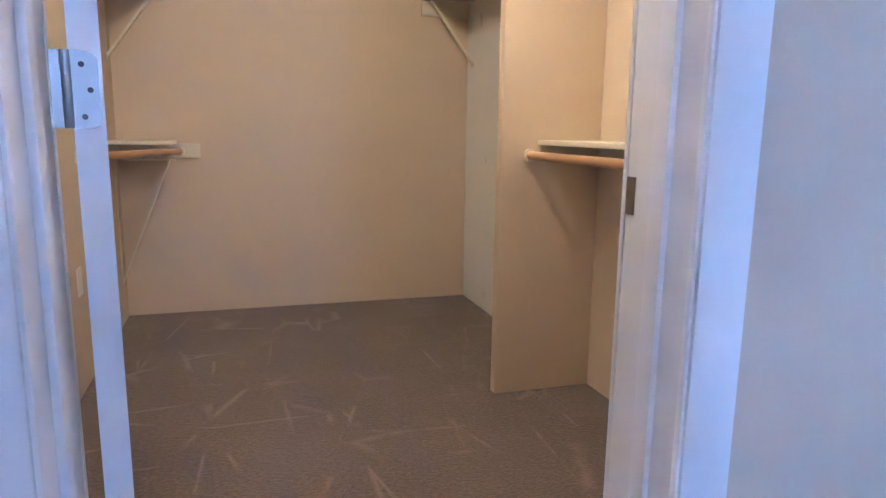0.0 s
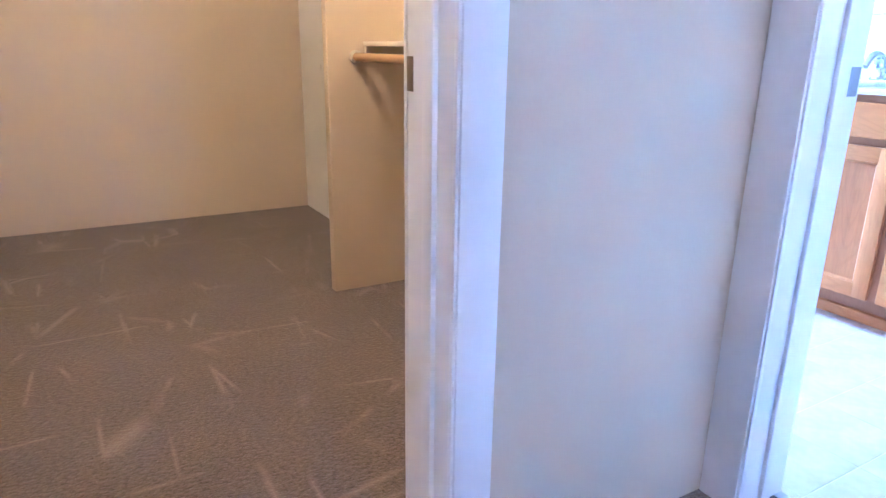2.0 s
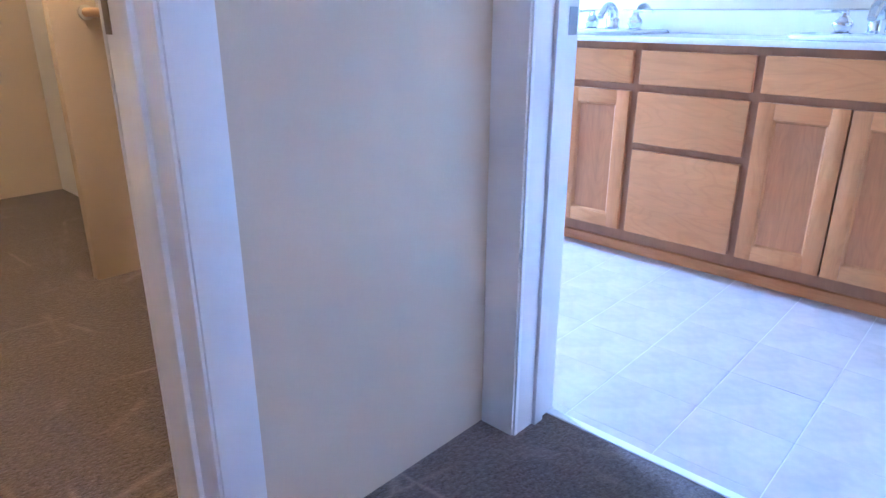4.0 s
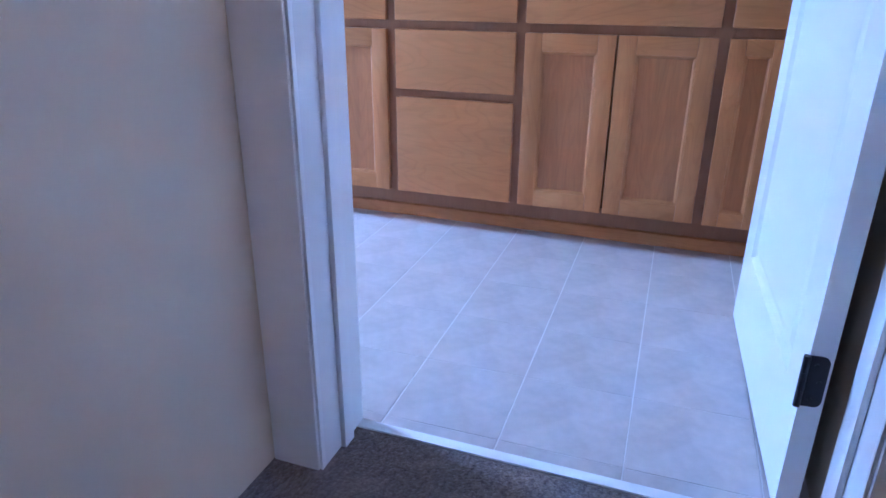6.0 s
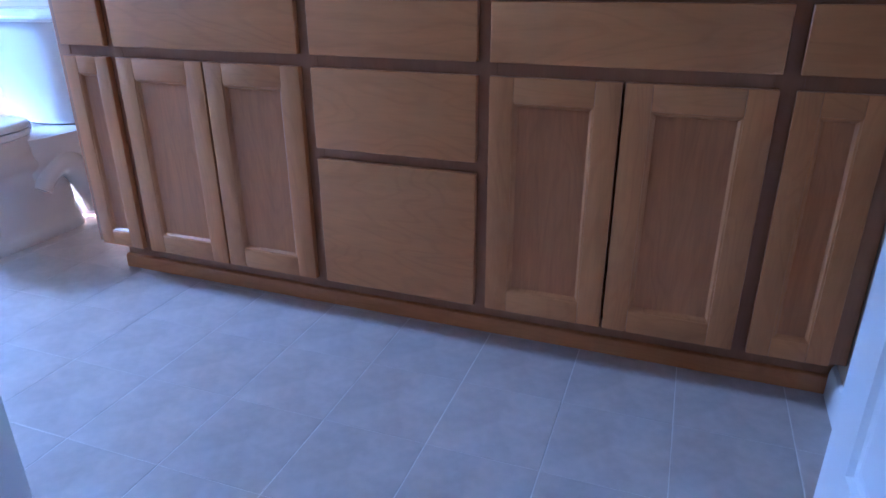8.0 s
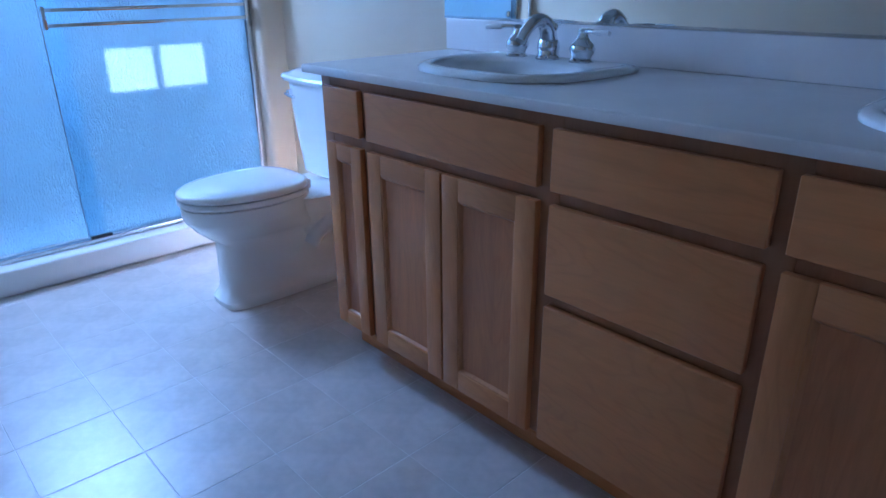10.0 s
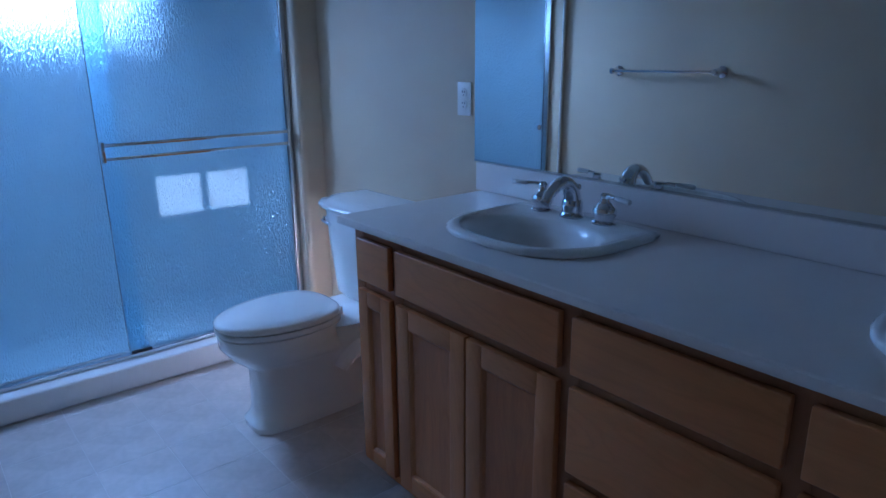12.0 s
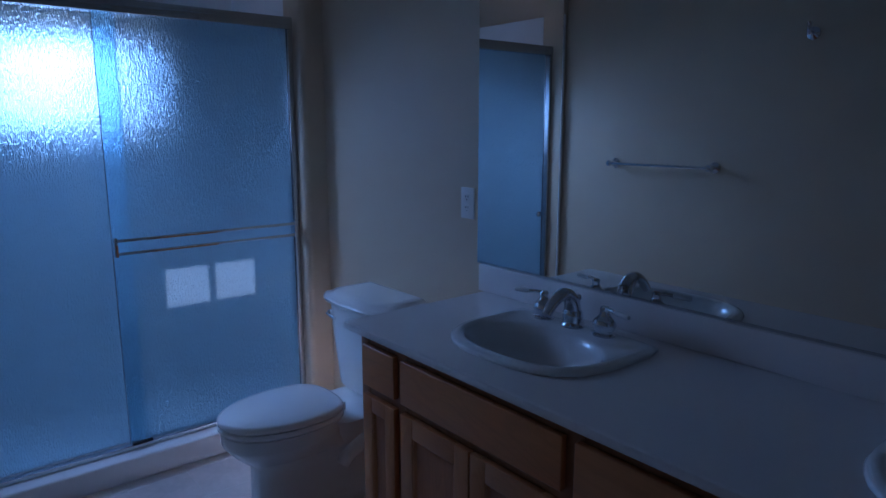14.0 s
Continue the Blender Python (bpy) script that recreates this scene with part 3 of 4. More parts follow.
# ---- bathroom: vanity ----
CT = 0.917          # top of the worktop
VT = CT - 0.0225    # top of the face frame
XF, XD = 2.941, 2.922          # face frame and door fronts
V0, V1 = BATH_S + 0.002, 2.296
vanity = thing("vanity_cabinet", (3.23, 1.23, 0), "long maple vanity cabinet with shaker doors and slab drawers", "vanity cabinet")
part("carcass", bm_box(XF + 0.02, BATH_E - 0.003, V0, V1, 0.128, 0.745), MAPLE_V, vanity, smooth=0)
part("end_panel", bm_box(XF + 0.004, BATH_E - 0.003, V1, V1 + 0.006, 0.126, VT), MAPLE_V, vanity, smooth=0)
part("toe_kick", bm_box(3.034, 3.056, V0, V1 - 0.01, 0.0, 0.128), FRAMEW, vanity, smooth=0)
shoe = [Vector((0, 0, 0)), Vector((0, 0, 0.034)), Vector((0.003, 0, 0.042)), Vector((0.009, 0, 0.046)), Vector((0.013, 0, 0.046)), Vector((0.013, 0, 0))]
part("shoe_moulding", bm_prism(shoe, (3.0205, V0, 0.0005), (3.0205, V1 - 0.004, 0.0005)), MAPLE, vanity, "maple shoe moulding along the toe kick")
COLS = [(2.102, 2.264), (1.481, 2.070), (1.016, 1.447), (0.400, 0.986), (0.204, 0.370)]
ZT0, ZT1, ZD0, ZD1 = 0.738, 0.866, 0.129, 0.709
edges = [V0] + [c for a, b in reversed(COLS) for c in (a + 0.012, b - 0.012)] + [V1]
for i in range(0, len(edges), 2):
    part("stile", bm_box(XF, XF + 0.02, edges[i], edges[i + 1], ZD0 - 0.002, VT, 0.001), FRAMEW, vanity, "darker face-frame stile")
for a, b in COLS:
    for z0, z1 in ((ZD0 - 0.002, ZD0 + 0.014), (ZD1 - 0.012, ZT0 + 0.012), (ZT1 - 0.012, VT)):
        part("rail", bm_box(XF + 0.0012, XF + 0.0188, a + 0.012, b - 0.012, z0, z1), FRAMEW, vanity, smooth=0)
part("rail", bm_box(XF + 0.0012, XF + 0.0188, COLS[2][0] + 0.012, COLS[2][1] - 0.012, 0.469, 0.517), FRAMEW, vanity, smooth=0)


def slab(y0, y1, z0, z1):
    return part("drawer_front", bm_box(XD, XF - 0.0005, y0, y1, z0, z1, 0.004, 3), MAPLE, vanity)


def shaker(y0, y1, z0, z1, fw=0.056):
    d = part("door", bm_box(XD + 0.010, XD + 0.0155, y0 + fw - 0.005, y1 - fw + 0.005, z0 + fw - 0.005, z1 - fw + 0.005), MAPLE_P, vanity, "maple shaker door with a flat panel", smooth=0)
    for a, b in ((y0, y0 + fw), (y1 - fw, y1)):
        part("stile", bm_box(XD, XF - 0.0005, a, b, z0, z1, 0.0025), MAPLE_V, d)
    for a, b in ((z0, z0 + fw), (z1 - fw, z1)):
        part("rail", bm_box(XD + 0.0003, XF - 0.0008, y0 + fw, y1 - fw, a, b, 0.0015), MAPLE, d)
    # sloped inner bead
    rings = []
    for ins, dx in ((fw - 0.002, 0.0012), (fw + 0.004, 0.003), (fw + 0.010, 0.0098)):
        rings.append([Vector((XD + dx, y0 + ins, z0 + ins)), Vector((XD + dx, y1 - ins, z0 + ins)), Vector((XD + dx, y1 - ins, z1 - ins)), Vector((XD + dx, y0 + ins, z1 - ins))])
    part("bead", bm_loft(rings, caps=False), MAPLE_V, d, smooth=0)
    return d


for a, b in COLS:
    slab(a, b, ZT0, ZT1)
shaker(COLS[0][0], COLS[0][1], ZD0, ZD1, 0.046)
shaker(COLS[4][0], COLS[4][1], ZD0, ZD1, 0.046)
for a, b in (COLS[1], COLS[3]):
    m = (a + b) / 2
    shaker(a, m - 0.003, ZD0, ZD1)
    shaker(m + 0.003, b, ZD0, ZD1)
slab(COLS[2][0], COLS[2][1], 0.507, ZD1)
slab(COLS[2][0], COLS[2][1], ZD0, 0.479)

# ---- worktop with two drop-in basins ----
BE = BATH_E
CX0, CX1, CY0, CY1 = 2.912, BE - 0.001, BATH_S + 0.001, 2.352
SINKS = (1.825, 0.745)


def d_outline(cy, grow=0.0, n=40):
    """The D-shaped rim: straight back, bowed front."""
    pts = []
    hw, back, front = 0.262 + grow, 3.425 + grow, 3.017 - grow
    for i in range(n + 1):
        a = math.pi * i / n
        c, s = math.cos(a), math.sin(a)
        y = cy + hw * (abs(c) ** 0.72) * (1 if c >= 0 else -1)
        x = 3.255 - (3.255 - front) * (s ** 0.8)
        pts.append((x, y))
    pts += [(back - 0.02, cy - hw), (back, cy - hw + 0.02), (back, cy + hw - 0.02), (back - 0.02, cy + hw)]
    return pts


def bowl_ring(cy, k, n=44, cx=3.190, rx=0.145, ry=0.215):
    return [(cx + rx * k * math.cos(2 * math.pi * i / n), cy + ry * k * math.sin(2 * math.pi * i / n)) for i in range(n)]


def holed(x0, x1, y0, y1, cy):
    """A slab with an oval hole for the basin."""
    n = 44
    hole = bowl_ring(cy, 1.05)
    rim = []
    for x, y in hole:
        dx, dy = x - 3.190, y - cy
        t = min(((x1 - 3.190) / dx if dx > 0 else (x0 - 3.190) / dx) if abs(dx) > 1e-6 else 9, ((y1 - cy) / dy if dy > 0 else (y0 - cy) / dy) if abs(dy) > 1e-6 else 9)
        rim.append((3.190 + dx * t, cy + dy * t))
    for cx, cyy in ((x0, y0), (x0, y1), (x1, y0), (x1, y1)):
        k = min(range(n), key=lambda i: (rim[i][0] - cx) ** 2 + (rim[i][1] - cyy) ** 2)
        rim[k] = (cx, cyy)
    ring = lambda pts, z: [Vector((x, y, z)) for x, y in pts]
    z0, z1 = CT - 0.022, CT
    return bm_loft([ring(hole, z0), ring(hole, z1), ring(rim, z1), ring(rim, z0)], caps=False)


top = thing("countertop", (3.20, 1.26, CT), "white cultured marble worktop with a backsplash", "countertop")
SPLIT = (SINKS[0] + SINKS[1]) / 2
part("slab", holed(CX0 + 0.0125, CX1, SPLIT, CY1, SINKS[0]), COUNTER, top, smooth=0)
part("slab", holed(CX0 + 0.0125, CX1, CY0, SPLIT, SINKS[1]), COUNTER, top, smooth=0)
nose = [Vector((0.0125, 0, 0)), Vector((0.0125, 0, -0.022)), Vector((0.002, 0, -0.022)), Vector((0, 0, -0.019)), Vector((0, 0, -0.006)), Vector((0.002, 0, -0.002)), Vector((0.006, 0, 0))]
part("front_edge", bm_prism(nose, (CX0, CY0, CT), (CX0, CY1, CT)), COUNTER, top)
part("backsplash", bm_box(CX1 - 0.020, CX1, CY0, CY1 + 0.028, CT + 0.0005, CT + 0.098, 0.003), COUNTER, top)


def basin(cy):
    root = thing("sink_basin", (3.215, cy, CT), "white D-shaped drop-in wash basin set in the worktop", "sink", "sinks")
    n = 44
    # outline resampled by angle about the bowl centre
    def by_angle(grow):
        pts = d_outline(cy, grow, 80)
        c = Vector((3.200, cy))
        res = []
        for i in range(n):
            a = 2 * math.pi * i / n
            d = Vector((math.cos(a), math.sin(a)))
            best, bt = None, -1
            for p, q in zip(pts, pts[1:] + pts[:1]):
                p2, q2 = Vector(p) - c, Vector(q) - c
                e = q2 - p2
                den = d.x * e.y - d.y * e.x
                if abs(den) < 1e-9:
                    continue
                t = (p2.x * e.y - p2.y * e.x) / den
                u = (p2.x * d.y - p2.y * d.x) / den
                if t > 0 and -1e-6 <= u <= 1 + 1e-6 and t > bt:
                    bt = t
            res.append((c.x + d.x * bt, c.y + d.y * bt))
        return res

    rings = []
    for grow, z in ((0.0, 0.001), (0.001, 0.008), (-0.004, 0.014), (-0.014, 0.018), (-0.024, 0.0185), (-0.034, 0.014)):
        rings.append([Vector((x, y, CT + z)) for x, y in by_angle(grow)])
    for k, z in ((1.06, 0.012), (1.0, 0.004), (0.95, -0.020), (0.88, -0.055), (0.74, -0.095), (0.52, -0.120), (0.25, -0.130), (0.10, -0.133)):
        rings.append([Vector((x, y, CT + z)) for x, y in bowl_ring(cy, k)])
    bm = bm_loft(rings, caps=False)
    bmesh.ops.contextual_create(bm, geom=[v for v in bm.verts if (v.co.z < CT - 0.1325)])
    part("bowl", bm, CERAMIC, root, smooth=60)
    part("drain", bm_lathe((3.190, cy, CT - 0.1335), [(0.030, 0), (0.030, 0.003), (0.024, 0.0045), (0.022, 0.001), (0.0, 0.001)], 24), CHROME, root)
    part("overflow", bm_lathe((3.333, cy, CT - 0.045), [(0.008, 0), (0.008, -0.006)], 12, "x"), SLOT, root)
    return root


def faucet(cy):
    x = 3.390
    root = thing("faucet", (x, cy, CT + 0.012), "polished chrome widespread faucet with two lever handles", "faucet", "faucets")
    zb = CT + 0.012
    part("spout_base", bm_lathe((x, cy, zb), [(0.036, 0), (0.036, 0.006), (0.031, 0.013), (0.029, 0.020), (0.031, 0.036), (0.030, 0.052), (0.022, 0.066), (0.0, 0.070)], 28), CHROME, root)
    pts = bezier((x, cy, zb + 0.04), (x, cy, zb + 0.135), (x - 0.075, cy, zb + 0.145), (x - 0.132, cy, zb + 0.072), 14)
    part("spout", bm_tube(pts, [0.026 - 0.011 * i / 14 for i in range(15)], 16), CHROME, root)
    part("aerator", bm_tube([pts[-1], pts[-1] + (pts[-1] - pts[-2]).normalized() * 0.012], 0.0145, 16), CHROME, root)
    part("lift_rod", bm_lathe((x + 0.030, cy, zb + 0.03), [(0.003, -0.03), (0.003, 0.055), (0.007, 0.058), (0.009, 0.066), (0.006, 0.074), (0.0, 0.076)], 16), CHROME, root)
    for s in (1, -1):
        yy = cy + s * 0.105
        h = part("handle", bm_lathe((x, yy, zb), [(0.034, 0), (0.034, 0.006), (0.025, 0.012), (0.025, 0.018), (0.033, 0.032), (0.034, 0.042), (0.029, 0.054), (0.019, 0.064), (0.014, 0.074), (0.013, 0.084), (0.014, 0.090), (0.010, 0.098), (0.0, 0.100)], 28), CHROME, root)
        part("lever", bm_tube([(x, yy, zb + 0.090), (x - 0.012, yy + s * 0.02, zb + 0.094), (x - 0.020, yy + s * 0.042, zb + 0.092)], [0.007, 0.006, 0.007], 12), CHROME, h)
        part("lever_grip", bm_tube([(x - 0.020, yy + s * 0.042, zb + 0.092), (x - 0.024, yy + s * 0.055, zb + 0.091), (x - 0.033, yy + s * 0.088, zb + 0.090), (x - 0.034, yy + s * 0.092, zb + 0.090)], [0.007, 0.0085, 0.0085, 0.006], 12), CERAMIC, h, "white porcelain lever grip")
    return root


for cy in SINKS:
    basin(cy)
    fa = faucet(cy + 0.02)
    fa.scale = (0.84, 1.08, 0.88)

mir = thing("mirror", (BATH_E - 0.003, 1.29, 1.02), "large frameless wall mirror above the backsplash", "mirror")
part("silvering", bm_box(BATH_E - 0.0055, BATH_E - 0.001, BATH_S + 0.002, 2.404, 1.0225, 2.10), MIRROR, mir, smooth=0)
part("edge", bm_box(BATH_E - 0.007, BATH_E - 0.001, BATH_S + 0.002, 2.404, 1.0160, 1.022), ALU, mir, "thin metal bottom channel")


def outlet(name, y, z):
    root = thing(name, (BATH_E, y, z), "white duplex power outlet beside the mirror", "outlet")
    part("plate", bm_box(BATH_E - 0.006, BATH_E - 0.0005, y - 0.036, y + 0.036, z - 0.058, z + 0.058, 0.0025), PLASTIC, root)
    for dz in (0.02, -0.02):
        f = part("socket", bm_lathe((BATH_E - 0.006, y, z + dz), [(0.017, 0), (0.0165, -0.002), (0.0, -0.002)], 20, "x"), PLASTIC, root)
        for dy in (-0.0065, 0.0065):
            part("slot", bm_box(BATH_E - 0.0086, BATH_E - 0.0078, y + dy - 0.0013, y + dy + 0.0013, z + dz + 0.001, z + dz + 0.009), SLOT, f)
        part("slot", bm_lathe((BATH_E - 0.0081, y, z + dz - 0.007), [(0.0025, 0), (0.0025, -0.0006)], 10, "x"), SLOT, f)
    return root


outlet("power_outlet", 2.462, 1.230)

# ---- toilet ----
TY = 2.955
TX0 = 2.790                     # front of the lid


def egg(k, x0, x1, w, z, n=40, sq=1.0, dx=0.0):
    """Elongated seat outline: rounded towards -x, squarer at the hinge."""
    pts = []
    cx = x0 + (x1 - x0) * 0.60
    for i in range(n):
        a = 2 * math.pi * i / n
        c, s = math.cos(a), math.sin(a)
        if c < 0:
            x = cx + (cx - x0) * c
            y = w * (1 if s >= 0 else -1) * abs(s) ** 0.92
        else:
            x = cx + (x1 - cx) * (abs(c) ** 0.55)
            y = w * (1 if s >= 0 else -1) * abs(s) ** 0.7 * (1 - 0.10 * c)
        mx = (x0 + x1) / 2
        pts.append(Vector((mx + (x - mx) * k + dx, TY + y * k, z)))
    return pts


toilet = thing("toilet", (3.15, TY, 0), "white two-piece toilet with a closed lid", "toilet")
L0, L1, LW = TX0, 3.258, 0.184
lid = [egg(0.985, L0, L1, LW, 0.408), egg(1.0, L0, L1, LW, 0.411), egg(1.0, L0, L1, LW, 0.420), egg(0.985, L0, L1, LW, 0.427), egg(0.93, L0, L1, LW, 0.432), egg(0.75, L0, L1, LW, 0.437), egg(0.4, L0, L1, LW, 0.439), egg(0.05, L0, L1, LW, 0.4395)]
part("lid", bm_loft(lid), CERAMIC, toilet, "glossy white closed lid", smooth=50)
seat = [egg(0.98, L0, L1, LW, 0.384), egg(1.0, L0, L1, LW, 0.388), egg(1.0, L0, L1, LW, 0.398), egg(0.98, L0, L1, LW, 0.403)]
part("seat", bm_loft(seat), CERAMIC, toilet, smooth=50)
for dy in (-0.075, 0.075):
    part("hinge_cap", bm_box(3.225, 3.262, TY + dy - 0.02, TY + dy + 0.02, 0.383, 0.418, 0.008, 3), CERAMIC, toilet)


def ped(x0, x1, w, z, sq, n=40):
    """A plan ring between an ellipse and a chamfered block."""
    pts = []
    cx, hx = (x0 + x1) / 2, (x1 - x0) / 2
    for i in range(n):
        a = 2 * math.pi * i / n
        c, s = math.cos(a), math.sin(a)
        e = 2.0 / (2.0 + sq)
        pts.append(Vector((cx + hx * (1 if c >= 0 else -1) * abs(c) ** e, TY + w * (1 if s >= 0 else -1) * abs(s) ** e, z)))
    return pts


bowl = [ped(2.880, 3.42, 0.108, 0.0, 2.2), ped(2.878, 3.42, 0.110, 0.022, 2.2), ped(2.890, 3.42, 0.100, 0.036, 2.2), ped(2.900, 3.42, 0.092, 0.052, 2.0), ped(2.905, 3.41, 0.088, 0.075, 2.0),
        ped(2.908, 3.40, 0.088, 0.20, 1.8), ped(2.905, 3.39, 0.092, 0.235, 1.2), ped(2.868, 3.36, 0.120, 0.262, 0.5), ped(2.835, 3.30, 0.150, 0.290, 0.2), ped(2.815, 3.28, 0.166, 0.315, 0.15),
        ped(2.806, 3.28, 0.172, 0.325, 0.1), ped(2.800, 3.28, 0.176, 0.335, 0.1), ped(2.798, 3.28, 0.178, 0.378, 0.1), ped(2.806, 3.28, 0.170, 0.383, 0.1)]
part("bowl", bm_loft(bowl), CERAMIC, toilet, smooth=45)
part("rear_deck", bm_loft([ped(3.20, 3.57, 0.10, 0.20, 3), ped(3.19, 3.58, 0.13, 0.30, 3), ped(3.185, 3.585, 0.155, 0.345, 3), ped(3.18, 3.585, 0.165, 0.362, 3), ped(3.19, 3.58, 0.155, 0.366, 3)]), CERAMIC, toilet, smooth=45)
trap = bezier((3.24, TY - 0.092, 0.17), (3.34, TY - 0.100, 0.34), (3.43, TY - 0.095, 0.22), (3.46, TY - 0.075, 0.04), 14)
part("trapway", bm_tube(trap, [0.030 + 0.022 * math.sin(math.pi * i / 14) for i in range(15)], 16), CERAMIC, toilet, smooth=60)
trap2 = [Vector((p.x, 2 * TY - p.y, p.z)) for p in trap]
part("trapway", bm_tube(trap2, [0.030 + 0.022 * math.sin(math.pi * i / 14) for i in range(15)], 16), CERAMIC, toilet, smooth=60)


def tank_ring(z, x0, x1, w, bow=0.018, ch=0.045, TY=TY + 0.070):
    """Tank plan: bowed front, chamfered front corners."""
    pts = [Vector((x1, TY - w, z)), Vector((x0 + ch, TY - w, z)), Vector((x0 + 0.012, TY - w + ch, z))]
    for i in range(1, 12):
        u = i / 12
        pts.append(Vector((x0 - bow * math.sin(math.pi * u), TY - w + ch + (2 * w - 2 * ch) * u, z)))
    pts += [Vector((x0 + 0.012, TY + w - ch, z)), Vector((x0 + ch, TY + w, z)), Vector((x1, TY + w, z))]
    return pts


TB = 3.625
part("tank", bm_loft([tank_ring(0.367, 3.425, TB, 0.185), tank_ring(0.372, 3.415, TB, 0.195), tank_ring(0.55, 3.400, TB, 0.214), tank_ring(0.7220, 3.390, TB, 0.226)]), CERAMIC, toilet, smooth=30)
part("tank_lid", bm_loft([tank_ring(0.7225, 3.388, TB + 0.004, 0.228), tank_ring(0.7250, 3.372, TB + 0.008, 0.240), tank_ring(0.7380, 3.366, TB + 0.010, 0.246), tank_ring(0.7460, 3.372, TB + 0.010, 0.240), tank_ring(0.7500, 3.392, TB + 0.006, 0.222),
                          tank_ring(0.7580, 3.402, TB + 0.002, 0.212), tank_ring(0.7640, 3.420, TB - 0.005, 0.196), tank_ring(0.7660, 3.440, TB - 0.02, 0.17)]), CERAMIC, toilet, smooth=30)
lev = part("flush_lever", bm_lathe((3.386, TY + 0.220, 0.675), [(0.014, 0), (0.014, -0.012), (0.008, -0.016), (0.0, -0.016)], 18, "x"), CHROME, toilet, "small chrome flush lever")
part("lever_arm", bm_tube([(3.366, TY + 0.223, 0.675), (3.362, TY + 0.195, 0.672), (3.362, TY + 0.150, 0.668)], [0.006, 0.0055, 0.007], 10), CHROME, lev)
toilet.location += Vector((-0.100, -0.083, 0))
toilet.scale = (1.0, 1.0, 1.055)
film = bmesh.new()
for k, (a, b, c, d) in enumerate((((3.236, TY - 0.172, 0.385), (3.228, TY - 0.182, 0.33), (3.215, TY - 0.19, 0.30), (3.205, TY - 0.196, 0.262)), ((3.258, TY - 0.165, 0.37), (3.27, TY - 0.18, 0.33), (3.262, TY - 0.186, 0.29), (3.250, TY - 0.190, 0.245)))):
    rr = [[p + Vector((0.006 * math.sin(i), 0.004, 0)), p + Vector((-0.006, -0.003 * math.cos(2 * i), 0.004)), p + Vector((-0.005, -0.004, 0.005))] for i, p in enumerate(bezier(a, b, c, d, 8))]
    merge(film, bm_loft(rr))
wrap = part("plastic_wrap", film, FILM, toilet, "torn scraps of clear packing film below the seat", smooth=0)

# ---- shower ----
sb = bmesh.new()
for q in ((1.70, 2.19, 0, H), (2.74, BATH_E, 0, H), (2.19, 2.74, 0, 1.44), (2.19, 2.74, 2.02, H)):
    bm_box(q[0], q[1], SHOW_B, SHOW_B + 0.14, q[2], q[3], bm=sb)
solid("shower_wall_back", sb, SURROUND, "smooth white shower wall with a small window opening", "wall", "structure", smooth=0)
solid("shower_wall_west", bm_box(X_WEST - 0.10, X_WEST + 0.001, SHOW_Y + 0.166, SHOW_B, 0, 2.2), SURROUND, "smooth white shower wall panel", "wall", "structure", smooth=0)
solid("shower_wall_east", bm_box(3.45, BATH_E - 0.001, SHOW_Y + 0.166, SHOW_B, 0, 2.2), SURROUND, "smooth white shower wall panel", "wall", "structure", smooth=0)
pan = bmesh.new()
bm_box(X_WEST + 0.002, 3.45, SHOW_Y + 0.167, SHOW_B, 0.0, 0.03, bm=pan)
bm_box(X_WEST + 0.001, X_END - 0.001, 3.506, SHOW_Y + 0.167, 0.0, 0.105, 0.012, 3, bm=pan)
solid("shower_pan", pan, SURROUND, "white moulded shower base with a raised curb", "shower base", "structure")
WY = SHOW_B + 0.012
sw = thing("window_shower", (2.480, WY, 1.44), "small white two-over-two window high in the shower wall", "window", kind="structure")
for q in ((2.190, 2.267, 1.44, 2.02), (2.693, 2.740, 1.44, 2.02), (2.472, 2.488, 1.49, 1.99)):
    part("window_frame", bm_box(q[0], q[1], WY - 0.010, WY + 0.022, q[2], q[3], 0.002), PLASTIC, sw)
for z0, z1 in ((1.44, 1.49), (1.99, 2.02), (1.685, 1.705)):
    part("window_frame", bm_box(2.267, 2.693, WY - 0.008, WY + 0.020, z0, z1, 0.002), PLASTIC, sw)
for x0, x1 in ((2.267, 2.472), (2.488, 2.693)):
    for z0, z1 in ((1.49, 1.685), (1.705, 1.99)):
        p = part("pane", bm_box(x0, x1, WY + 0.004, WY + 0.008, z0, z1), PANE, sw, smooth=0)
        p.visible_shadow = False
# unseen slab, sized to stop direct sun at the upper row of panes
solid("roof_eave", bm_box(0.5, 4.6, SHOW_B + 0.15, SHOW_B + 0.85, 2.505, 2.615), SOFFIT, "added unseen eave slab that blocks sun from the upper panes", "eave", "structure", smooth=0)
solid("ground", bm_box(-400, 400, -400, 400, -0.6, -0.5), SOFFIT, "plain ground outside the house", "ground", "structure", smooth=0)

enc = thing("shower_enclosure", (2.6, 3.607, 0.105), "aluminium bypass shower enclosure with obscure rain-glass panels", "shower door")
YG = 3.607
part("header", bm_box(X_WEST + 0.001, X_END - 0.001, YG - 0.024, YG + 0.040, 1.955, 2.010, 0.006, 3), ALU, enc)
part("header_groove", bm_box(X_WEST + 0.002, X_END - 0.002, YG - 0.027, YG - 0.0245, 1.974, 1.989, 0.001), ALU, enc)
part("bottom_track", bm_box(X_WEST + 0.001, X_END - 0.001, YG - 0.022, YG + 0.036, 0.1055, 0.125, 0.003), ALU, enc)
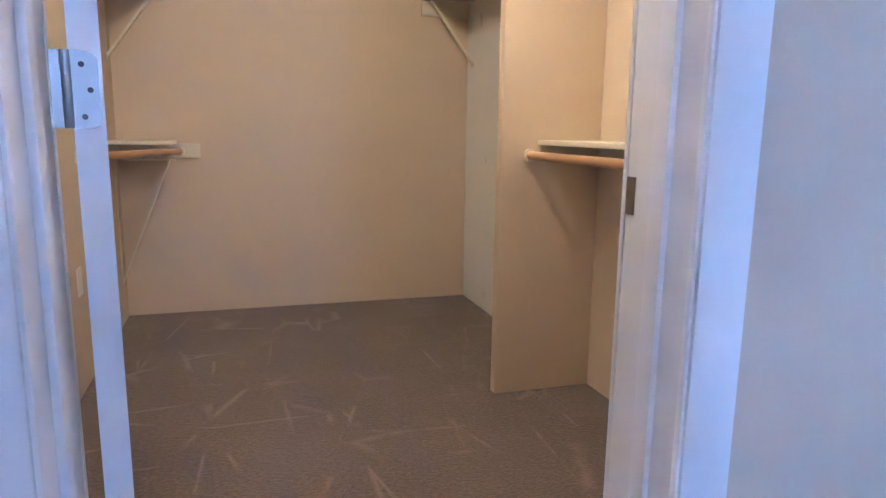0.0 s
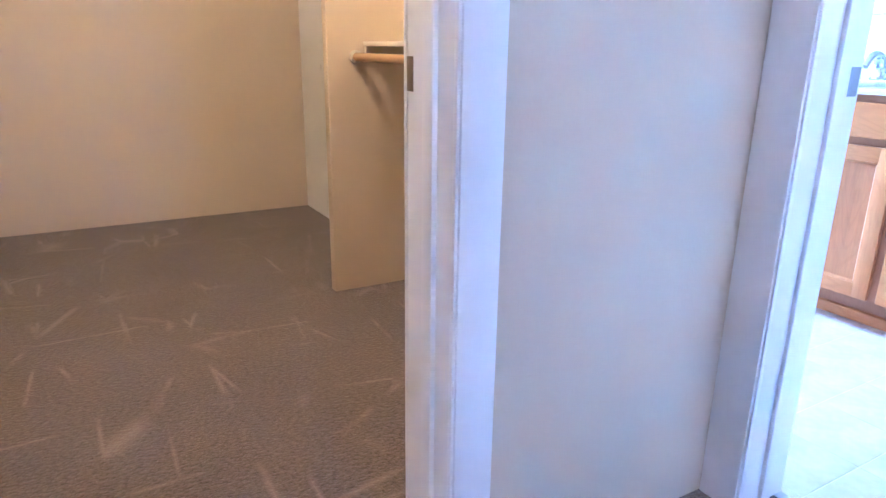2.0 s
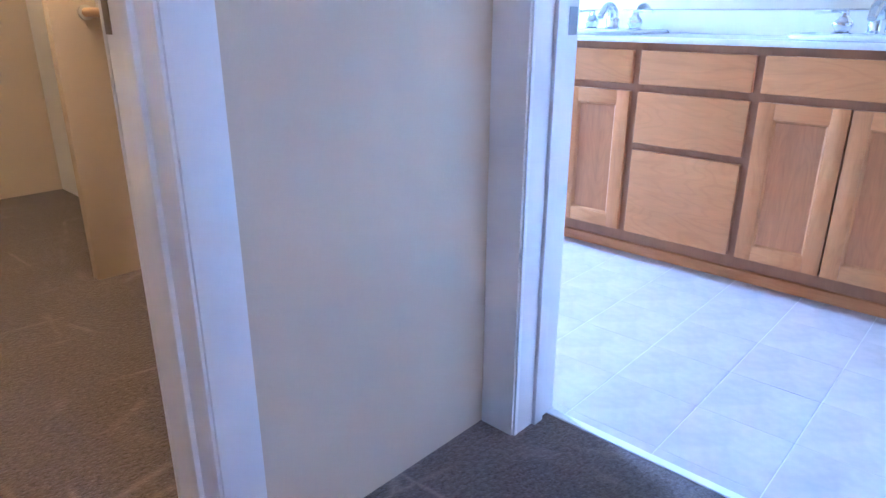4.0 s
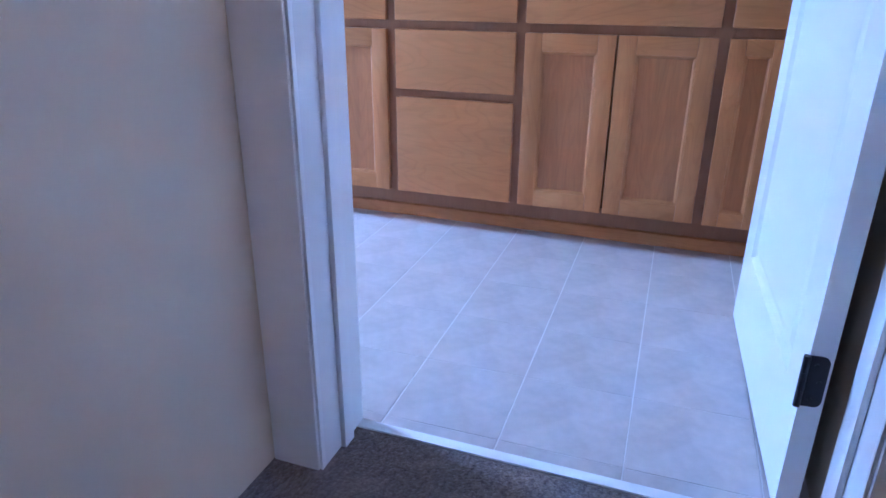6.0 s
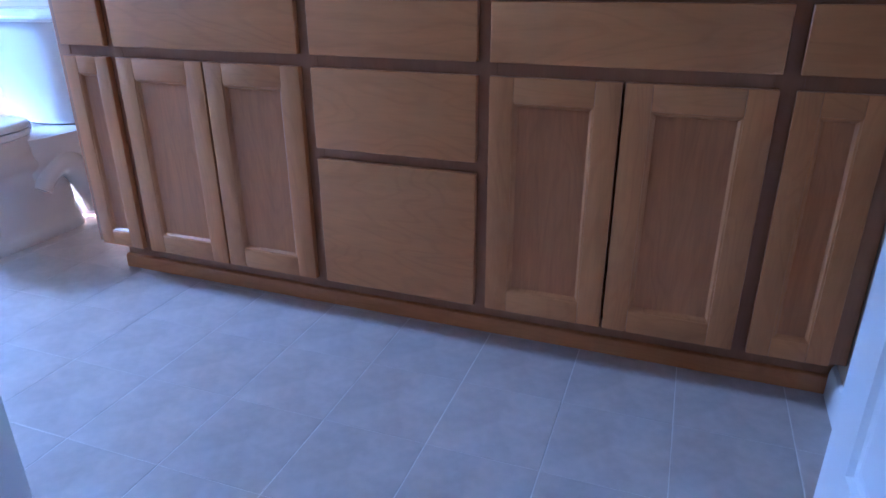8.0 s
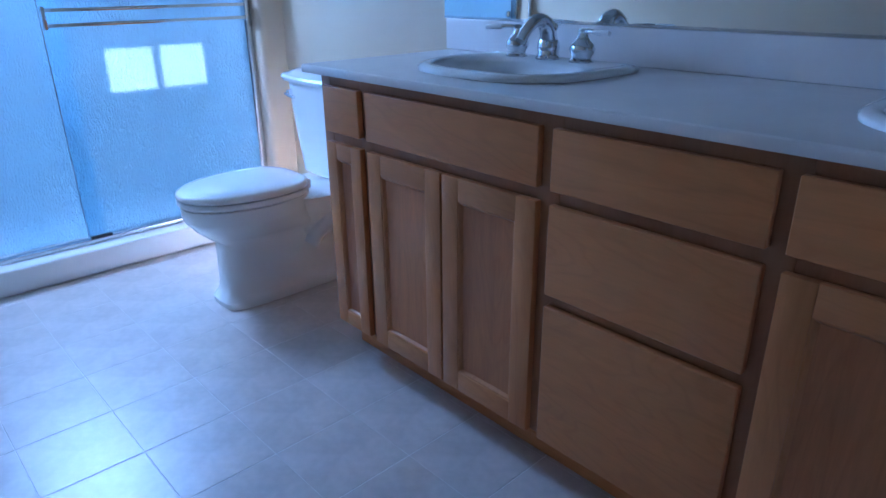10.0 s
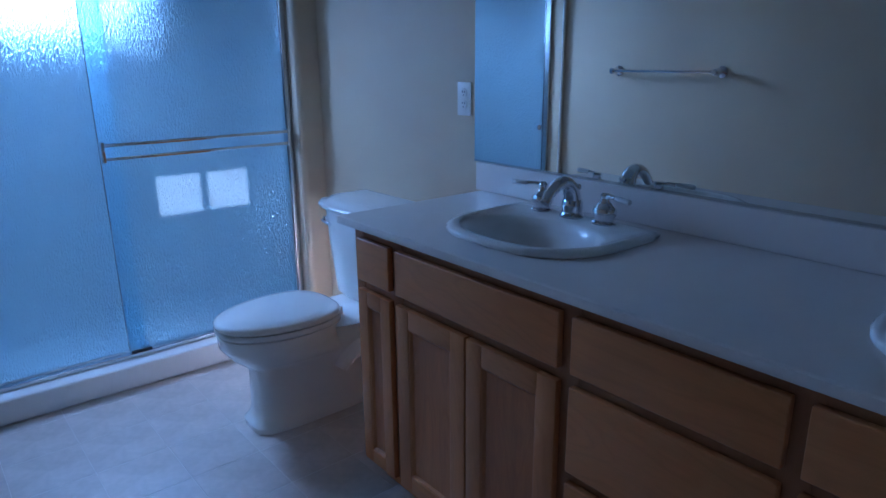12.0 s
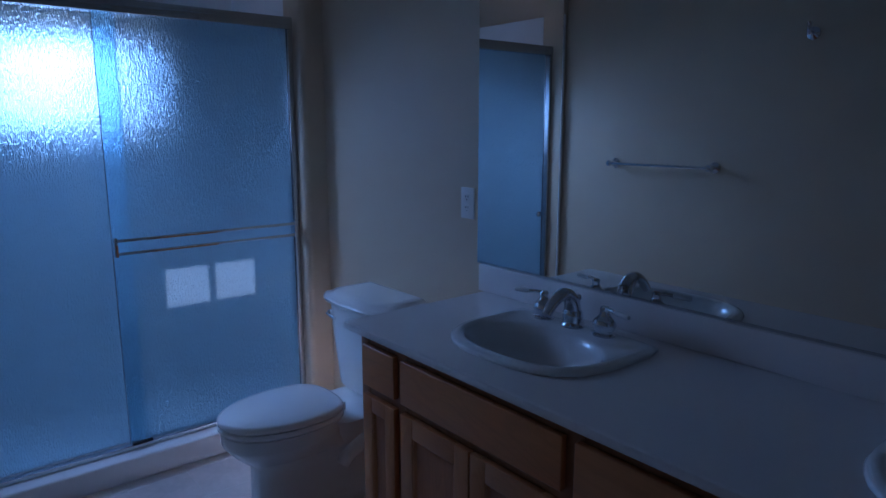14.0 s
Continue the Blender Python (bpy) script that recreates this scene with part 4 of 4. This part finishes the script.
for x0, x1 in ((X_END - 0.028, X_END - 0.001), (X_WEST + 0.001, X_WEST + 0.024)):
    part("side_jamb", bm_box(x0, x1, YG - 0.020, YG + 0.034, 0.1255, 1.9545, 0.003), ALU, enc)


def glass_panel(x0, x1, y, label):
    g = part("glass_panel", bm_box(x0, x1, y, y + 0.005, 0.130, 1.967), RAIN, enc, label, smooth=0)
    g.visible_shadow = False
    for a, b in ((x0, x0 + 0.002), (x1 - 0.002, x1)):
        part("edge_seal", bm_box(a, b, y - 0.001, y + 0.006, 0.130, 1.954), ALU, g)
    return g


front = glass_panel(2.548, X_END - 0.030, YG - 0.010, "obscure rain-glass sliding panel with a towel bar")
rear = glass_panel(X_WEST + 0.025, 2.630, YG + 0.018, "obscure rain-glass sliding panel behind")
for z in (1.043, 0.988):
    part("towel_bar", bm_box(2.548, X_END - 0.032, YG - 0.052, YG - 0.042, z - 0.007, z + 0.007, 0.002), CHROME, front, "flat chrome double towel bar")
for x in (2.548, X_END - 0.046):
    part("bar_end", bm_box(x, x + 0.014, YG - 0.054, YG - 0.011, 0.974, 1.057, 0.002), CHROME, front)
part("guide", bm_box(2.555, 2.640, YG - 0.026, YG - 0.012, 0.1255, 0.137, 0.002), DARK, enc, "dark plastic bottom guide")
part("finger_pull", bm_lathe((X_WEST + 0.06, YG + 0.017, 0.93), [(0.018, 0), (0.018, -0.008), (0.012, -0.012), (0, -0.012)], 18, "y"), CHROME, rear, "round chrome finger pull")
sh = thing("shower_fitting", (X_WEST + 0.012, 4.0, 1.93), "small chrome shower head on a bent arm", "shower fitting")
part("arm", bm_tube(bezier((X_WEST + 0.012, 4.0, 1.95), (X_WEST + 0.09, 4.0, 1.99), (X_WEST + 0.13, 4.0, 1.97), (X_WEST + 0.16, 4.0, 1.92), 8), 0.009, 12), CHROME, sh)
part("head", bm_tube([(X_WEST + 0.16, 4.0, 1.92), (X_WEST + 0.175, 4.0, 1.89), (X_WEST + 0.185, 4.0, 1.87)], [0.012, 0.03, 0.036], 18), CHROME, sh)
part("flange", bm_lathe((X_WEST + 0.012, 4.0, 1.95), [(0.03, 0), (0.026, 0.006), (0.01, 0.01)], 18, "x"), CHROME, sh)

# ---- west wall fittings, seen in the mirror ----
def towel_bar(y0, y1, z):
    root = thing("towel_bar", (BATH_W, (y0 + y1) / 2, z), "chrome towel bar on round wall posts", "towel bar")
    for y in (y0, y1):
        p = part("post", bm_lathe((BATH_W, y, z), [(0.030, 0), (0.030, 0.006), (0.022, 0.012), (0.012, 0.022), (0.011, 0.055), (0.017, 0.062), (0.017, 0.078), (0.010, 0.084), (0, 0.084)], 20, "x"), CHROME, root)
    part("bar", bm_tube([(BATH_W + 0.068, y0, z), (BATH_W + 0.068, y1, z)], 0.008, 14), CHROME, root)


towel_bar(2.455, 3.09, 1.290)
hook = thing("robe_hook", (BATH_W, 2.02, 1.935), "small chrome robe hook on the wall", "hook")
part("rose", bm_lathe((BATH_W, 2.02, 1.935), [(0.030, 0), (0.030, 0.006), (0.020, 0.012), (0.010, 0.018), (0.010, 0.03)], 20, "x"), CHROME, hook)
part("prong", bm_tube(bezier((BATH_W + 0.03, 2.02, 1.935), (BATH_W + 0.06, 2.02, 1.925), (BATH_W + 0.065, 2.02, 1.955), (BATH_W + 0.055, 2.02, 1.980), 8), [0.009] * 8 + [0.012], 12), CHROME, hook)
part("trim_strip", bm_box(X_WEST - 0.016, X_WEST + 0.0, SHOW_Y - 0.008, SHOW_Y - 0.0005, 0.0, 2.2, 0.003), SURROUND, thing("shower_edge_trim", (X_WEST, SHOW_Y, 0), "narrow white edge trim beside the shower", "trim", kind="structure"))

# ---- bedroom window behind the walker ----
bw = thing("window_bedroom", (0.72, -3.06, 0.8), "white two-pane window lighting the bedroom", "window", kind="structure")
for x0, x1 in ((0.49, 0.53), (0.91, 0.95), (0.70, 0.74)):
    part("window_frame", bm_box(x0, x1, -3.09, -3.03, 0.85, 2.15, 0.003), PLASTIC, bw)
for z0, z1 in ((0.80, 0.85), (2.15, 2.2)):
    part("window_frame", bm_box(0.53, 0.91, -3.088, -3.032, z0, z1, 0.003), PLASTIC, bw)
for x0, x1 in ((0.53, 0.70), (0.74, 0.91)):
    p = part("pane", bm_box(x0, x1, -3.062, -3.058, 0.85, 2.15), PANE, bw, smooth=0)
    p.visible_shadow = False

# unseen west window, added so that west-facing casings and jambs get light
bw2 = thing("window_added_west", (-3.14, -1.2, 0.8), "added unseen narrow side window that brightens bedroom and hall", "window", kind="structure")
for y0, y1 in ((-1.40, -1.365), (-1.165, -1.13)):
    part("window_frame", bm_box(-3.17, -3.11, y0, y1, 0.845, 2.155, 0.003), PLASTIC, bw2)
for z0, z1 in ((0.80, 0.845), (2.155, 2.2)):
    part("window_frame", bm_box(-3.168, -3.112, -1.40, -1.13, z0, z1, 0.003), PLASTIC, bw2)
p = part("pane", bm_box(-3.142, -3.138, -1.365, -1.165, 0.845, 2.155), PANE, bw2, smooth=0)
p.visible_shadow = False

# ---- baseboards ----
def baseboard(name, a, b, normal):
    n = Vector(normal)
    prof = [Vector((0, 0, 0)) + n * 0.0005, n * 0.012, n * 0.012 + Vector((0, 0, 0.06)), n * 0.008 + Vector((0, 0, 0.078)), n * 0.0005 + Vector((0, 0, 0.083))]
    solid(name, bm_prism(prof, a, b), TRIM, "white painted baseboard", "baseboard", "structure")


baseboard("baseboard_bathroom_south", (2.60, BATH_S, 0), (3.018, BATH_S, 0), (0, 1, 0))
baseboard("baseboard_bathroom_west", (BATH_W, BN + 0.03, 0), (BATH_W, SHOW_Y - 0.07, 0), (1, 0, 0))

# ---- floor tiles of the bathroom ----
TS, ANG, GAP = 0.2450, radians(0.9), 0.0026
ORG = Vector((2.530, 0.743))
ux, uy = Vector((math.cos(ANG), math.sin(ANG))), Vector((-math.sin(ANG), math.cos(ANG)))
RX0, RX1, RY0, RY1 = 1.760, BATH_E - 0.002, BATH_S, SHOW_Y - 0.003


def clip(poly, axis, lim, keep_less):
    out = []
    for p, q in zip(poly, poly[1:] + poly[:1]):
        a = (lim - p[axis]) if keep_less else (p[axis] - lim)
        b = (lim - q[axis]) if keep_less else (q[axis] - lim)
        if a >= 0:
            out.append(p)
        if (a >= 0) != (b >= 0):
            t = a / (a - b)
            out.append(p + (q - p) * t)
    return out


def tile_mesh(poly, c):
    bm = bmesh.new()
    inner = [(p - c) - (p - c).normalized() * 0.0016 for p in poly]
    lo = [bm.verts.new((*(p - c), -0.0008)) for p in poly]
    up = [bm.verts.new((*(p - c), -0.0004)) for p in poly]
    tp = [bm.verts.new((*p, 0.0)) for p in inner]
    n = len(poly)
    for a, b in ((lo, up), (up, tp)):
        for i in range(n):
            bm.faces.new((a[i], a[(i + 1) % n], b[(i + 1) % n], b[i]))
    bm.faces.new(tp)
    return mesh_of("tile", bm, TILE, 0)


full = None
hx, hy = TS / 2 - 0.0006, TS / 2 - GAP / 2
for i in range(-5, 6):
    for j in range(-7, 15):
        c = ORG + ux * ((i + 0.5) * TS) + uy * ((j + 0.5) * TS)
        poly = [c + ux * sx * hx + uy * sy * hy for sx, sy in ((-1, -1), (1, -1), (1, 1), (-1, 1))]
        q = poly
        for axis, lim, less in ((0, RX0, False), (0, RX1, True), (1, RY0, False), (1, RY1, True)):
            q = clip(q, axis, lim, less) if len(q) > 2 else []
        if len(q) < 3:
            continue
        if len(q) == 4 and all((a - b).length < 1e-6 for a, b in zip(q, poly)):
            if full is None:
                full = tile_mesh([p - c for p in poly], Vector((0, 0)))
            me = full
        else:
            me = tile_mesh(q, c)
        t = new("tile", me)
        t.location = (c.x, c.y, 0)
        t.parent = bath_floor
